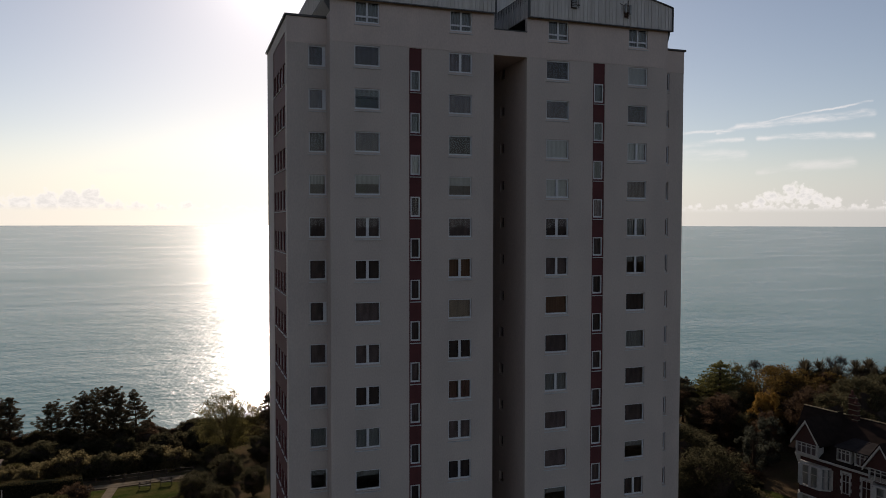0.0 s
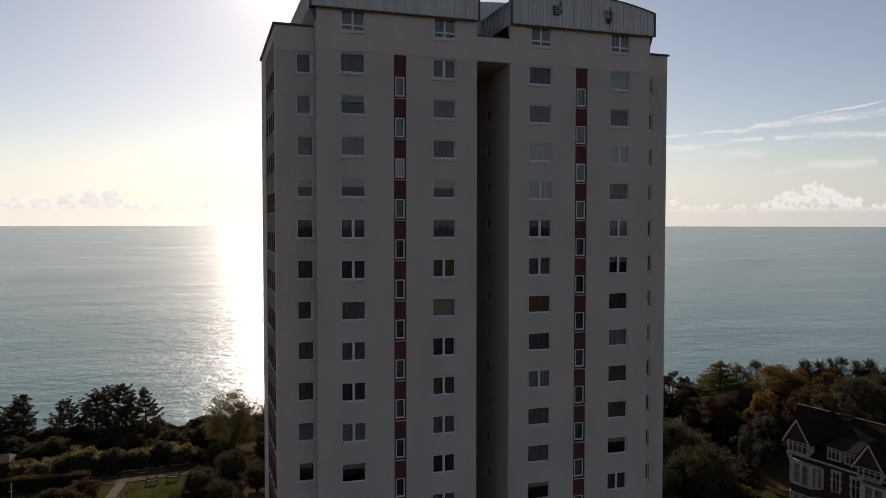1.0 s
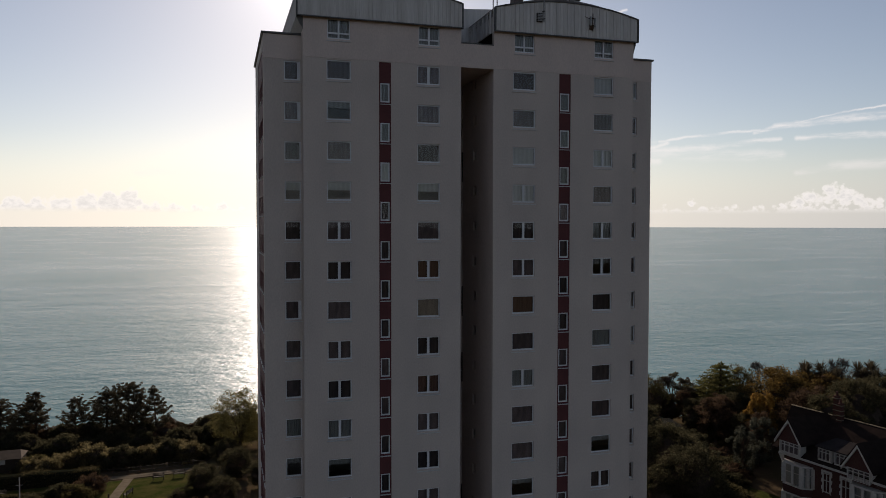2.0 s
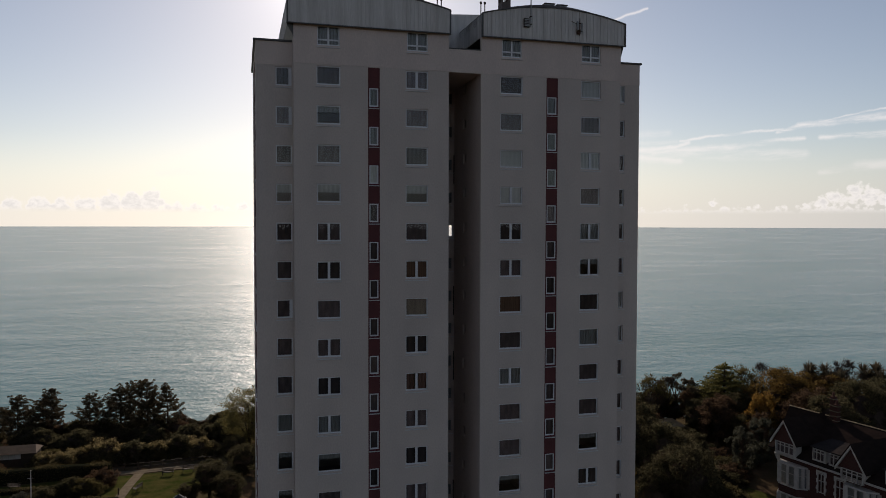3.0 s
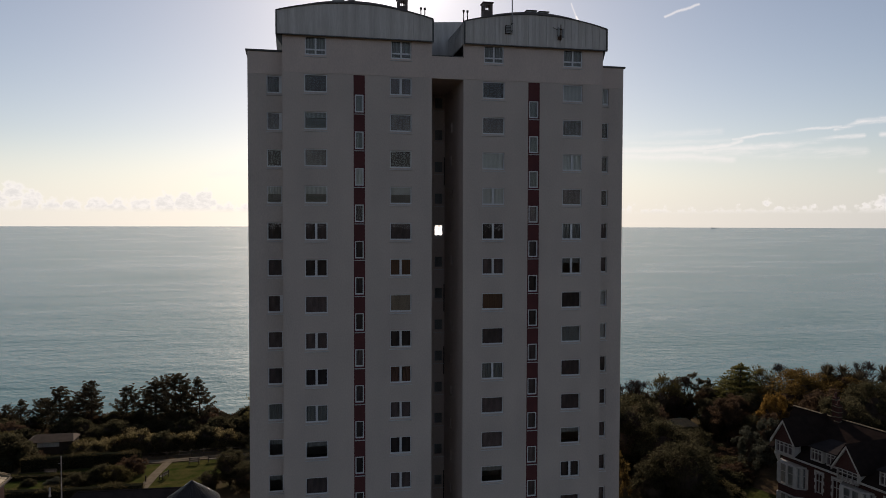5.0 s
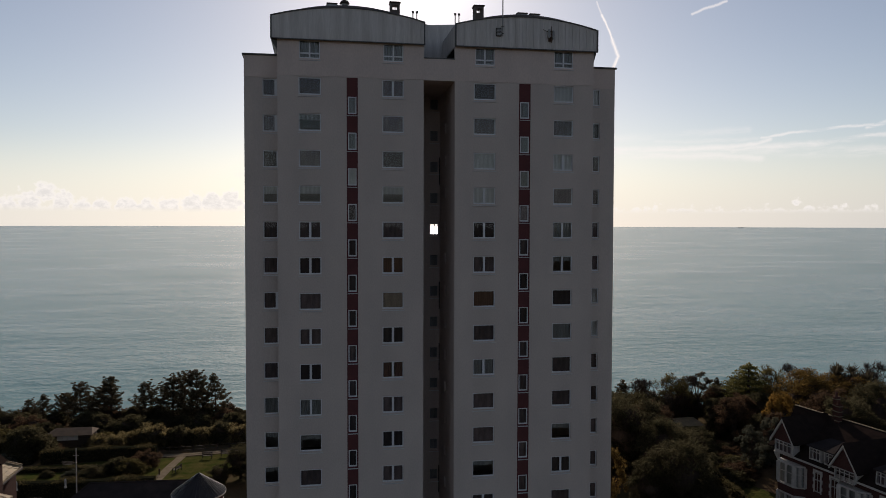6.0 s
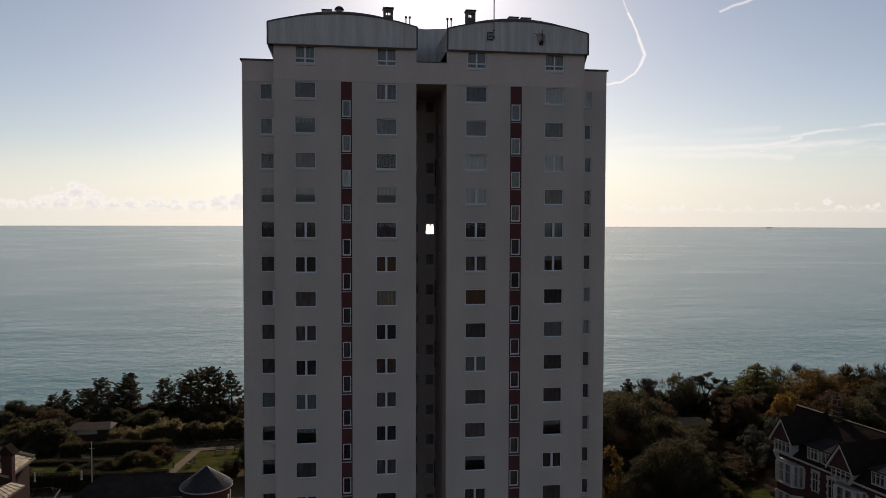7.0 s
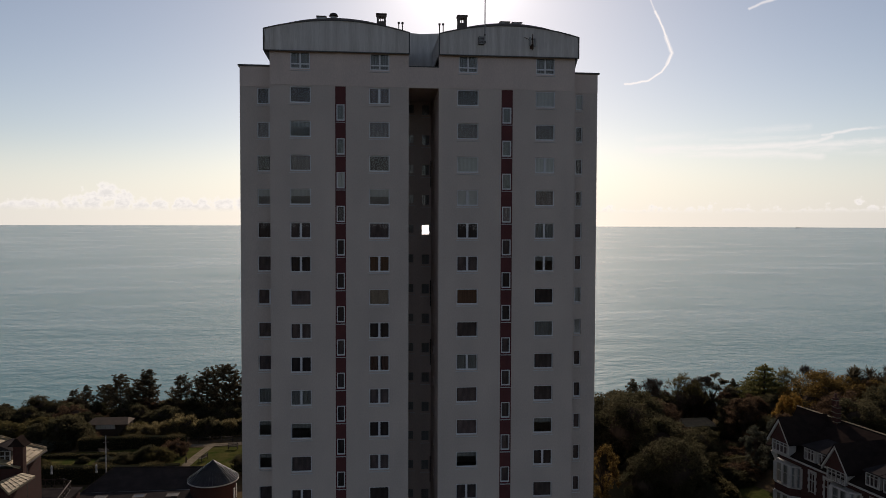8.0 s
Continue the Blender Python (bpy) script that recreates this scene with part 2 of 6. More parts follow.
def glazing(name, gloss=0.005, tint=(0.97, 0.955, 0.96), bend=1.5):
    m = bpy.data.materials.new(name)
    m.use_nodes = True
    nt = m.node_tree
    nt.nodes.remove(nt.nodes["Principled BSDF"])
    t, g, ms = nt.nodes.new("ShaderNodeBsdfTransparent"), nt.nodes.new("ShaderNodeBsdfGlossy"), nt.nodes.new("ShaderNodeMixShader")
    t.inputs[0].default_value = (*tint, 1)
    g.inputs["Roughness"].default_value = 0.015
    fr, ad = nt.nodes.new("ShaderNodeFresnel"), nt.nodes.new("ShaderNodeMath")
    fr.inputs[0].default_value = bend
    ad.operation, ad.use_clamp = "ADD", True
    ad.inputs[1].default_value = gloss
    nt.links.new(fr.outputs[0], ad.inputs[0])
    nt.links.new(ad.outputs[0], ms.inputs[0])
    nt.links.new(t.outputs[0], ms.inputs[1])
    nt.links.new(g.outputs[0], ms.inputs[2])
    tc, ns, bp = nt.nodes.new("ShaderNodeTexCoord"), nt.nodes.new("ShaderNodeTexNoise"), nt.nodes.new("ShaderNodeBump")
    ns.inputs["Scale"].default_value = 1.2
    bp.inputs["Strength"].default_value, bp.inputs["Distance"].default_value = 0.12, 0.02
    oi, va = nt.nodes.new("ShaderNodeObjectInfo"), nt.nodes.new("ShaderNodeVectorMath")
    sc = nt.nodes.new("ShaderNodeMath")
    sc.operation = "MULTIPLY"
    sc.inputs[1].default_value = 50.0
    nt.links.new(oi.outputs["Random"], sc.inputs[0])
    nt.links.new(tc.outputs["Object"], va.inputs[0])
    nt.links.new(sc.outputs[0], va.inputs[1])
    nt.links.new(va.outputs[0], ns.inputs["Vector"])
    nt.links.new(ns.outputs[0], bp.inputs["Height"])
    nt.links.new(bp.outputs[0], g.inputs["Normal"])
    nt.links.new(ms.outputs[0], nt.nodes["Material Output"].inputs[0])
    return m


def water(name):
    m = bpy.data.materials.new(name)
    m.use_nodes = True
    nt = m.node_tree
    b = nt.nodes["Principled BSDF"]
    tc = nt.nodes.new("ShaderNodeTexCoord")
    last = None
    for scale, stretch, amount in ((0.012, (0.35, 1, 1), 1.2), (0.045, (0.5, 1, 1), 0.85), (0.17, (0.75, 1, 1), 0.56), (0.6, (0.9, 1, 1), 0.26)):
        mp, n, mu = nt.nodes.new("ShaderNodeMapping"), nt.nodes.new("ShaderNodeTexNoise"), nt.nodes.new("ShaderNodeMath")
        mp.inputs["Scale"].default_value = stretch
        mp.inputs["Rotation"].default_value = (0, 0, radians(8))
        n.inputs["Scale"].default_value, n.inputs["Detail"].default_value = scale, 4
        mu.operation = "MULTIPLY"
        mu.inputs[1].default_value = amount
        nt.links.new(tc.outputs["Object"], mp.inputs[0])
        nt.links.new(mp.outputs[0], n.inputs["Vector"])
        nt.links.new(n.outputs[0], mu.inputs[0])
        if last is not None:
            ad = nt.nodes.new("ShaderNodeMath")
            nt.links.new(last, ad.inputs[0])
            nt.links.new(mu.outputs[0], ad.inputs[1])
            last = ad.outputs[0]
        else:
            last = mu.outputs[0]
    bp = nt.nodes.new("ShaderNodeBump")
    bp.inputs["Strength"].default_value, bp.inputs["Distance"].default_value = 1.0, 1.0
    nt.links.new(last, bp.inputs["Height"])
    n = nt.nodes.new("ShaderNodeTexNoise")
    n.inputs["Scale"].default_value, n.inputs["Detail"].default_value = 0.004, 3
    mx = nt.nodes.new("ShaderNodeMix")
    mx.data_type = "RGBA"
    mx.inputs[6].default_value, mx.inputs[7].default_value = (0.058, 0.152, 0.152, 1), (0.088, 0.197, 0.195, 1)
    nt.links.new(tc.outputs["Object"], n.inputs["Vector"])
    nt.links.new(n.outputs[0], mx.inputs[0])
    # rough open water: body colour under a broken, less than mirror-like gloss
    nt.nodes.remove(b)
    body, gloss, ms = nt.nodes.new("ShaderNodeBsdfDiffuse"), nt.nodes.new("ShaderNodeBsdfGlossy"), nt.nodes.new("ShaderNodeMixShader")
    nt.links.new(mx.outputs[2], body.inputs[0])
    gloss.inputs["Roughness"].default_value = 0.11
    fr, mu = nt.nodes.new("ShaderNodeFresnel"), nt.nodes.new("ShaderNodeMath")
    fr.inputs[0].default_value = 1.333
    mu.operation = "MULTIPLY"
    mu.inputs[1].default_value = 0.87
    # small waves too fine to see spread part of the gloss
    spread, both = nt.nodes.new("ShaderNodeBsdfGlossy"), nt.nodes.new("ShaderNodeMixShader")
    spread.inputs["Roughness"].default_value = 0.3
    both.inputs[0].default_value = 0.22
    nt.links.new(gloss.outputs[0], both.inputs[1])
    nt.links.new(spread.outputs[0], both.inputs[2])
    for n in (gloss, spread, fr, body):
        nt.links.new(bp.outputs[0], n.inputs["Normal"])
    bands, mp, mr, wind = nt.nodes.new("ShaderNodeTexNoise"), nt.nodes.new("ShaderNodeMapping"), nt.nodes.new("ShaderNodeMapRange"), nt.nodes.new("ShaderNodeMath")
    mp.inputs["Scale"].default_value = (0.4, 1, 1)
    bands.inputs["Scale"].default_value, bands.inputs["Detail"].default_value, bands.inputs["Roughness"].default_value = 0.011, 9, 0.7
    mr.inputs[1].default_value, mr.inputs[2].default_value, mr.inputs[3].default_value, mr.inputs[4].default_value = 0.28, 0.72, 0.74, 1.14
    wind.operation = "MULTIPLY"
    nt.links.new(tc.outputs["Object"], mp.inputs[0])
    nt.links.new(mp.outputs[0], bands.inputs["Vector"])
    nt.links.new(bands.outputs[0], mr.inputs[0])
    nt.links.new(fr.outputs[0], mu.inputs[0])
    nt.links.new(mu.outputs[0], wind.inputs[0])
    nt.links.new(mr.outputs[0], wind.inputs[1])
    nt.links.new(wind.outputs[0], ms.inputs[0])
    nt.links.new(body.outputs[0], ms.inputs[1])
    nt.links.new(both.outputs[0], ms.inputs[2])
    nt.links.new(ms.outputs[0], nt.nodes["Material Output"].inputs[0])
    return m


M = {
    "render": surface("painted_render", (0.60, 0.51, 0.447), (0.505, 0.431, 0.381), 0.35, 0.85, bump=0.2, fine=14, stretch=(1, 1, 0.5), grainy=0.26),
    "band": surface("upper_render", (0.67, 0.55, 0.48), (0.575, 0.475, 0.42), 0.5, 0.85, bump=0.2, fine=14, stretch=(1, 1, 0.5), grainy=0.26),
    "recess": surface("recess_render", (0.60, 0.49, 0.43), (0.505, 0.41, 0.36), 0.4, 0.85, bump=0.25, fine=14, stretch=(1, 1, 0.3)),
    "red": surface("oxide_red_panel", (0.14, 0.047, 0.046), (0.11, 0.04, 0.04), 0.9, 0.7, bump=0.15, fine=25, spec=0.15),
    "cladding": surface("grey_metal_cladding", (0.739, 0.694, 0.65), (0.538, 0.493, 0.448), 0.9, 0.55, bump=0.2, fine=9, stretch=(3.0, 3.0, 0.22)),
    "rooffelt": surface("dark_roof_edge", (0.13, 0.105, 0.095), (0.08, 0.07, 0.065), 1.5, 0.8),
    "vault": surface("weathered_brown_roof_sheet", (0.17, 0.125, 0.11), (0.11, 0.085, 0.075), 1.2, 0.75, fine=12),
    "coping": surface("dark_coping", (0.10, 0.095, 0.09), (0.07, 0.065, 0.06), 3, 0.6),
    "upvc": surface("white_window_frame", (0.76, 0.76, 0.77), (0.68, 0.68, 0.69), 4, 0.4, bump=0.05),
    "sill": surface("concrete_sill", (0.62, 0.61, 0.60), (0.52, 0.51, 0.50), 5, 0.8),
    "glass": glazing("window_glass"),
    # opaque near-black pane: dark interior as colour, sky reflection kept out
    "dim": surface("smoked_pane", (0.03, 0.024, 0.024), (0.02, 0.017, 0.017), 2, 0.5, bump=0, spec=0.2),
    "blind": surface("pale_blind", (0.66, 0.67, 0.63), (0.6, 0.61, 0.57), 3, 0.8, fine=60, through_light=0.15),
    # brown and ochre drapes carry the warm reflections of some panes as colour
    "curtain": surface("brown_curtain", (0.19, 0.10, 0.075), (0.12, 0.065, 0.05), 3, 0.9, fine=50, stretch=(6, 6, 0.3)),
    "ochre_sheet": surface("ochre_curtain", (0.20, 0.11, 0.065), (0.13, 0.072, 0.045), 2, 0.9, fine=50, stretch=(6, 6, 0.3)),
    "tan_cloth": surface("tan_curtain", (0.42, 0.34, 0.25), (0.30, 0.24, 0.18), 1.5, 0.9, fine=50, stretch=(3, 3, 0.6)),
    "net": surface("grey_net_curtain", (0.30, 0.31, 0.29), (0.22, 0.23, 0.22), 3, 0.9, fine=50, stretch=(8, 8, 0.3)),
    # stands for dim rooms and mirrored trees in the panes; tone varies by window
    "dim_sheet": surface("dark_sheer_curtain", (0.14, 0.108, 0.105), (0.085, 0.066, 0.066), 1.6, 0.9, bump=0, fine=20, stretch=(2, 2, 0.6), each=0.6),
    "inside": surface("dim_room_wall", (0.42, 0.38, 0.33), (0.34, 0.31, 0.27), 1, 0.9),
    "slab": surface("concrete_floor", (0.2, 0.18, 0.16), None, 1, 0.9),
    "metal": surface("galvanised_metal", (0.35, 0.35, 0.34), (0.25, 0.24, 0.23), 4, 0.5, metal=0.6),
    "rust": surface("rusted_steel", (0.12, 0.068, 0.045), (0.07, 0.045, 0.036), 6, 0.9, spec=0.15),
    "darkmetal": surface("dark_painted_metal", (0.045, 0.041, 0.038), (0.075, 0.046, 0.035), 5, 0.8, spec=0.2),
    "sea": water("sea_water"),
    "soil": surface("rough_grass_ground", (0.065, 0.058, 0.03), (0.098, 0.066, 0.042), 0.22, 0.95, bump=0.8, fine=3.0, depth=0.1, spec=0.0),
    "lawn": surface("mown_lawn", (0.04, 0.058, 0.014), (0.105, 0.09, 0.032), 0.5, 0.95, bump=1.0, fine=5, depth=0.09, spec=0.0, grainy=0.7),
    "path": surface("gravel_path", (0.20, 0.165, 0.12), (0.13, 0.105, 0.075), 1.1, 0.95, bump=0.6, fine=12, spec=0.0),
    "brick": brickwork("dark_red_brick", (0.074, 0.029, 0.026), (0.056, 0.024, 0.022), (0.066, 0.05, 0.042)),
    "brick2": brickwork("garden_house_brick", (0.074, 0.027, 0.021), (0.052, 0.022, 0.018), (0.058, 0.042, 0.034)),
    "tile": surface("brown_clay_tile", (0.036, 0.025, 0.021), (0.024, 0.018, 0.016), 1.2, 0.85, bump=0.9, fine=7, stretch=(1, 1, 2), depth=0.03, spec=0.0),
    "paletile": surface("weathered_stone_tile", (0.44, 0.33, 0.18), (0.26, 0.195, 0.115), 1.6, 0.8, bump=0.9, fine=6, depth=0.03),
    "slate": surface("grey_slate", (0.052, 0.044, 0.042), (0.034, 0.03, 0.029), 0.9, 0.8, bump=0.8, fine=6, depth=0.02, spec=0.0),
    "lead": surface("seamed_lead_sheet", (0.08, 0.075, 0.073), (0.04, 0.038, 0.038), 1.2, 0.3, metal=0.6, fine=8),
    "white": surface("white_painted_timber", (0.56, 0.535, 0.50), (0.43, 0.41, 0.38), 3, 0.5, bump=0.1),
    "timber": surface("weathered_timber", (0.075, 0.055, 0.04), (0.05, 0.038, 0.028), 3, 0.8, stretch=(1, 1, 4), spec=0.15),
    "bark": surface("tree_bark", (0.075, 0.055, 0.042), (0.05, 0.038, 0.03), 3, 0.95, bump=0.9, fine=12, stretch=(1, 1, 0.3), depth=0.03, spec=0.0),
    "needle": surface("pine_needles", (0.08, 0.07, 0.046), (0.10, 0.08, 0.053), 0.5, 0.7, bump=0, island=0.35, through_light=0.35, spec=0.0),
    "leaf": surface("evergreen_leaves", (0.057, 0.055, 0.03), (0.076, 0.064, 0.038), 0.5, 0.6, bump=0, island=0.45, through_light=0.62, spec=0.0),
    "olive": surface("fading_leaves", (0.105, 0.085, 0.036), (0.075, 0.066, 0.03), 0.5, 0.7, bump=0, island=0.3, through_light=0.55, spec=0.0),
    "fading": surface("yellowing_leaves", (0.16, 0.135, 0.05), (0.115, 0.10, 0.04), 0.5, 0.7, bump=0, island=0.35, through_light=0.6, spec=0.0),
    "autumn": surface("orange_autumn_leaves", (0.30, 0.17, 0.04), (0.20, 0.12, 0.036), 0.5, 0.7, bump=0, island=0.4, through_light=0.45, spec=0.0),
    "russet": surface("russet_leaves", (0.105, 0.066, 0.04), (0.078, 0.053, 0.036), 0.5, 0.7, bump=0, island=0.4, through_light=0.5, spec=0.0),
    "grey": surface("grey_green_leaves", (0.09, 0.092, 0.07), (0.062, 0.064, 0.048), 0.5, 0.6, bump=0, island=0.5, through_light=0.5, spec=0.0),
    "tips": surface("fir_needles", (0.17, 0.155, 0.055), (0.10, 0.098, 0.04), 0.5, 0.7, bump=0, island=0.35, through_light=0.45, spec=0.0),
    "ochre": surface("olive_brown_autumn_leaves", (0.18, 0.112, 0.035), (0.115, 0.08, 0.03), 0.35, 0.7, bump=0, island=0.5, through_light=0.5, spec=0.0),
    "rim": surface("border_leaves", (0.19, 0.15, 0.074), (0.12, 0.10, 0.052), 0.5, 0.7, bump=0, island=0.5, through_light=0.75, spec=0.0),
    "hedge": surface("hedge_leaves", (0.072, 0.062, 0.03), (0.09, 0.072, 0.038), 0.5, 0.7, bump=0, island=0.45, through_light=0.6, spec=0.0),
    "twig": surface("bare_twigs", (0.115, 0.09, 0.072), (0.08, 0.064, 0.052), 0.8, 0.9, bump=0, island=0.3, spec=0.0),
    # low IOR weakens the sky reflection, in place of unbuilt trees being mirrored
    "dullglass": glazing("old_window_glass", 0.0, (0.93, 0.92, 0.92), 1.24),
    "felt": surface("brown_roof_felt", (0.13, 0.09, 0.062), (0.095, 0.067, 0.047), 1.2, 0.9, fine=12, spec=0.1),
    # near-black colour that stands for shade: hedge insides and pillar plinths
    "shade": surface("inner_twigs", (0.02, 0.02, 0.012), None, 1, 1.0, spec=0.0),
}


# ---- builders ----
def link_mesh(name, verts, faces, material, parent=None, smooth=False):
    me = bpy.data.meshes.new(name)
    me.from_pydata([tuple(v) for v in verts], [], [tuple(f) for f in faces])
    me.materials.append(material)
    if smooth:
        me.shade_smooth()
    ob = new(name, me)
    if parent is not None:
        ob.parent = parent
    return ob


def part(name, bm, material, parent=None, label="", smooth=False):
    me = bpy.data.meshes.new(name)
    bmesh.ops.recalc_face_normals(bm, faces=bm.faces)
    bm.to_mesh(me)
    bm.free()
    me.materials.append(material)
    if smooth:
        me.shade_smooth()
    ob = new(name, me)
    if parent is not None:
        ob.parent = parent
    if label:
        ob["label"] = label
    return ob


def group_at(name, m, label, category, group="", kind=""):
    ob = new(name)
    ob.matrix_basis = m
    return tagged(ob, label, category, group, kind)


def add_box(bm, x0, y0, z0, x1, y1, z1, bevel=0.0):
    vs = [bm.verts.new((x, y, z)) for x in (x0, x1) for y in (y0, y1) for z in (z0, z1)]
    fs = [bm.faces.new([vs[i] for i in f]) for f in ((0, 1, 3, 2), (4, 6, 7, 5), (0, 4, 5, 1), (2, 3, 7, 6), (0, 2, 6, 4), (1, 5, 7, 3))]
    if bevel:
        es = list({e for f in fs for e in f.edges})
        bmesh.ops.bevel(bm, geom=es, offset=bevel, segments=1, affect="EDGES")


def box_part(name, box, material, parent=None, label="", bevel=0.0):
    bm = bmesh.new()
    add_box(bm, *box, bevel=bevel)
    return part(name, bm, material, parent, label)


def add_prism(bm, outline, axis, lo, hi):
    """A solid from an outline of (a, b) pairs, drawn out along an axis. x: (y, z); y: (x, z); z: (x, y)."""
    def at(a, b, c):
        return {"x": (c, a, b), "y": (a, c, b), "z": (a, b, c)}[axis]
    p = [bm.verts.new(at(a, b, lo)) for a, b in outline]
    q = [bm.verts.new(at(a, b, hi)) for a, b in outline]
    bm.faces.new(p)
    bm.faces.new(q[::-1])
    for i in range(len(p)):
        j = (i + 1) % len(p)
        bm.faces.new((p[i], q[i], q[j], p[j]))


def add_tube(bm, pts, radii, sides=8):
    rings = []
    for i, p in enumerate(pts):
        a, b = Vector(pts[max(i - 1, 0)]), Vector(pts[min(i + 1, len(pts) - 1)])
        way = (b - a).normalized()
        s = way.orthogonal().normalized()
        u = way.cross(s)
        r = radii[i] if hasattr(radii, "__len__") else radii
        rings.append([bm.verts.new(Vector(p) + (s * math.cos(k * 2 * math.pi / sides) + u * math.sin(k * 2 * math.pi / sides)) * r) for k in range(sides)])
    for a, b in zip(rings, rings[1:]):
        for k in range(sides):
            bm.faces.new((a[k], a[(k + 1) % sides], b[(k + 1) % sides], b[k]))
    bm.faces.new(rings[0][::-1])
    bm.faces.new(rings[-1])


def wall_with_openings(a0, a1, z0, z1, openings, thick, place):
    """A wall in a plane (a along it, z up, d into it) with real openings. place(a, d, z) gives the world point."""
    ca = sorted({a0, a1, *[v for o in openings for v in (o[0], o[2])]})
    cz = sorted({z0, z1, *[v for o in openings for v in (o[1], o[3])]})
    na, nz = len(ca) - 1, len(cz) - 1
    solid = np.ones((na, nz), bool)
    for o in openings:
        i0, i1 = ca.index(o[0]), ca.index(o[2])
        j0, j1 = cz.index(o[1]), cz.index(o[3])
        solid[i0:i1, j0:j1] = False
    verts, faces, seen = [], [], {}

    def vert(i, d, j):
        if (i, d, j) not in seen:
            seen[(i, d, j)] = len(verts)
            verts.append(place(ca[i], d * thick, cz[j]))
        return seen[(i, d, j)]

    for i in range(na):
        for j in range(nz):
            if not solid[i, j]:
                continue
            for d in (0, 1):
                faces.append([vert(i, d, j), vert(i + 1, d, j), vert(i + 1, d, j + 1), vert(i, d, j + 1)])
            for di, dj, e in ((-1, 0, ((i, j), (i, j + 1))), (1, 0, ((i + 1, j), (i + 1, j + 1))), (0, -1, ((i, j), (i + 1, j))), (0, 1, ((i, j + 1), (i + 1, j + 1)))):
                p, q = i + di, j + dj
                if p < 0 or q < 0 or p >= na or q >= nz or not solid[p, q]:
                    (i0, j0), (i1, j1) = e
                    faces.append([vert(i0, 0, j0), vert(i1, 0, j1), vert(i1, 1, j1), vert(i0, 1, j0)])
    bm = bmesh.new()
    vs = [bm.verts.new(v) for v in verts]
    for f in faces:
        bm.faces.new([vs[k] for k in f])
    return bm


# ---- ground and sea ----
def smooth(v, a, b):
    s = np.clip((v - a) / (b - a), 0, 1)
    return s * s * (3 - 2 * s)


def ground_z(x, y):
    x, y = np.asarray(x, float), np.asarray(y, float)
    yy = np.clip(y, -30, 140)
    left, right = -1.5 - 0.07 * yy, 2.2 - 0.02 * yy
    s = smooth(x, -15.0, 25.0)
    z = left * (1 - s) + right * s
    edge = 104 - 55 * smooth(x, -5, 35)
    fall = smooth(y, edge, edge + 34)
    z = z + 0.12 * np.sin(x * 0.31 + 1.3 * np.sin(y * 0.17)) * np.cos(y * 0.23)
    return z * (1 - fall) + -52 * fall


def grid_mesh(name, xs, ys, zf, material):
    gx, gy = np.meshgrid(xs, ys, indexing="ij")
    verts = np.stack([gx, gy, zf(gx, gy)], -1).reshape(-1, 3)
    n, m = len(xs), len(ys)
    i, j = np.meshgrid(np.arange(n - 1), np.arange(m - 1), indexing="ij")
    a = (i * m + j).ravel()
    faces = np.stack([a, a + m, a + m + 1, a + 1], -1)
    return link_mesh(name, verts.tolist(), faces.tolist(), material, smooth=True)


def graded(lo, fine_lo, fine_hi, hi, step):
    mid = list(np.arange(fine_lo, fine_hi + 0.01, step))
    low = [fine_lo - (fine_lo - lo) * (k / 10) ** 2.2 for k in range(10, 0, -1)]
    high = [fine_hi + (hi - fine_hi) * (k / 10) ** 2.2 for k in range(1, 11)]
    return np.array(low + mid + high)


ground = grid_mesh("ground", graded(-4900, -90, 110, 4900, 2.5), graded(-4900, -40, 190, 320, 2.5), ground_z, M["soil"])
tagged(ground, "rough grassy cliff-top ground falling to the sea", "ground", kind="structure")

ang = np.radians(np.linspace(-85, 85, 121))
rad = np.concatenate([np.linspace(70, 400, 20), np.geomspace(430, 4940, 50)])
gr, ga = np.meshgrid(rad, ang, indexing="ij")
sea_pts = np.stack([-10 + gr * np.sin(ga), -50 + gr * np.cos(ga), -40 + 52.0 * (gr / 4940) ** 2], -1).reshape(-1, 3)
ii, jj = np.meshgrid(np.arange(len(rad) - 1), np.arange(len(ang) - 1), indexing="ij")
k0 = (ii * len(ang) + jj).ravel()
sea = link_mesh("water", sea_pts.tolist(), np.stack([k0, k0 + 1, k0 + len(ang) + 1, k0 + len(ang)], -1).tolist(), M["sea"], smooth=True)
tagged(sea, "rippled grey-green open sea glittering under the sun", "sea", kind="structure")


def patch(name, outline, material, label, category, lift=0.05, kind="structure", step=1.0):
    """A sheet laid on the ground inside an outline of (x, y)."""
    bm = bmesh.new()
    vs = [bm.verts.new((x, y, 0)) for x, y in outline]
    f = bm.faces.new(vs)
    x0, x1 = min(p[0] for p in outline), max(p[0] for p in outline)
    y0, y1 = min(p[1] for p in outline), max(p[1] for p in outline)
    for k in np.arange(x0 + step, x1, step):
        bmesh.ops.bisect_plane(bm, geom=bm.verts[:] + bm.edges[:] + bm.faces[:], plane_co=(k, 0, 0), plane_no=(1, 0, 0))
    for k in np.arange(y0 + step, y1, step):
        bmesh.ops.bisect_plane(bm, geom=bm.verts[:] + bm.edges[:] + bm.faces[:], plane_co=(0, k, 0), plane_no=(0, 1, 0))
    for v in bm.verts:
        v.co.z = float(ground_z(v.co.x, v.co.y)) + lift
    return tagged(part(name, bm, material, smooth=True), label, category, kind=kind)


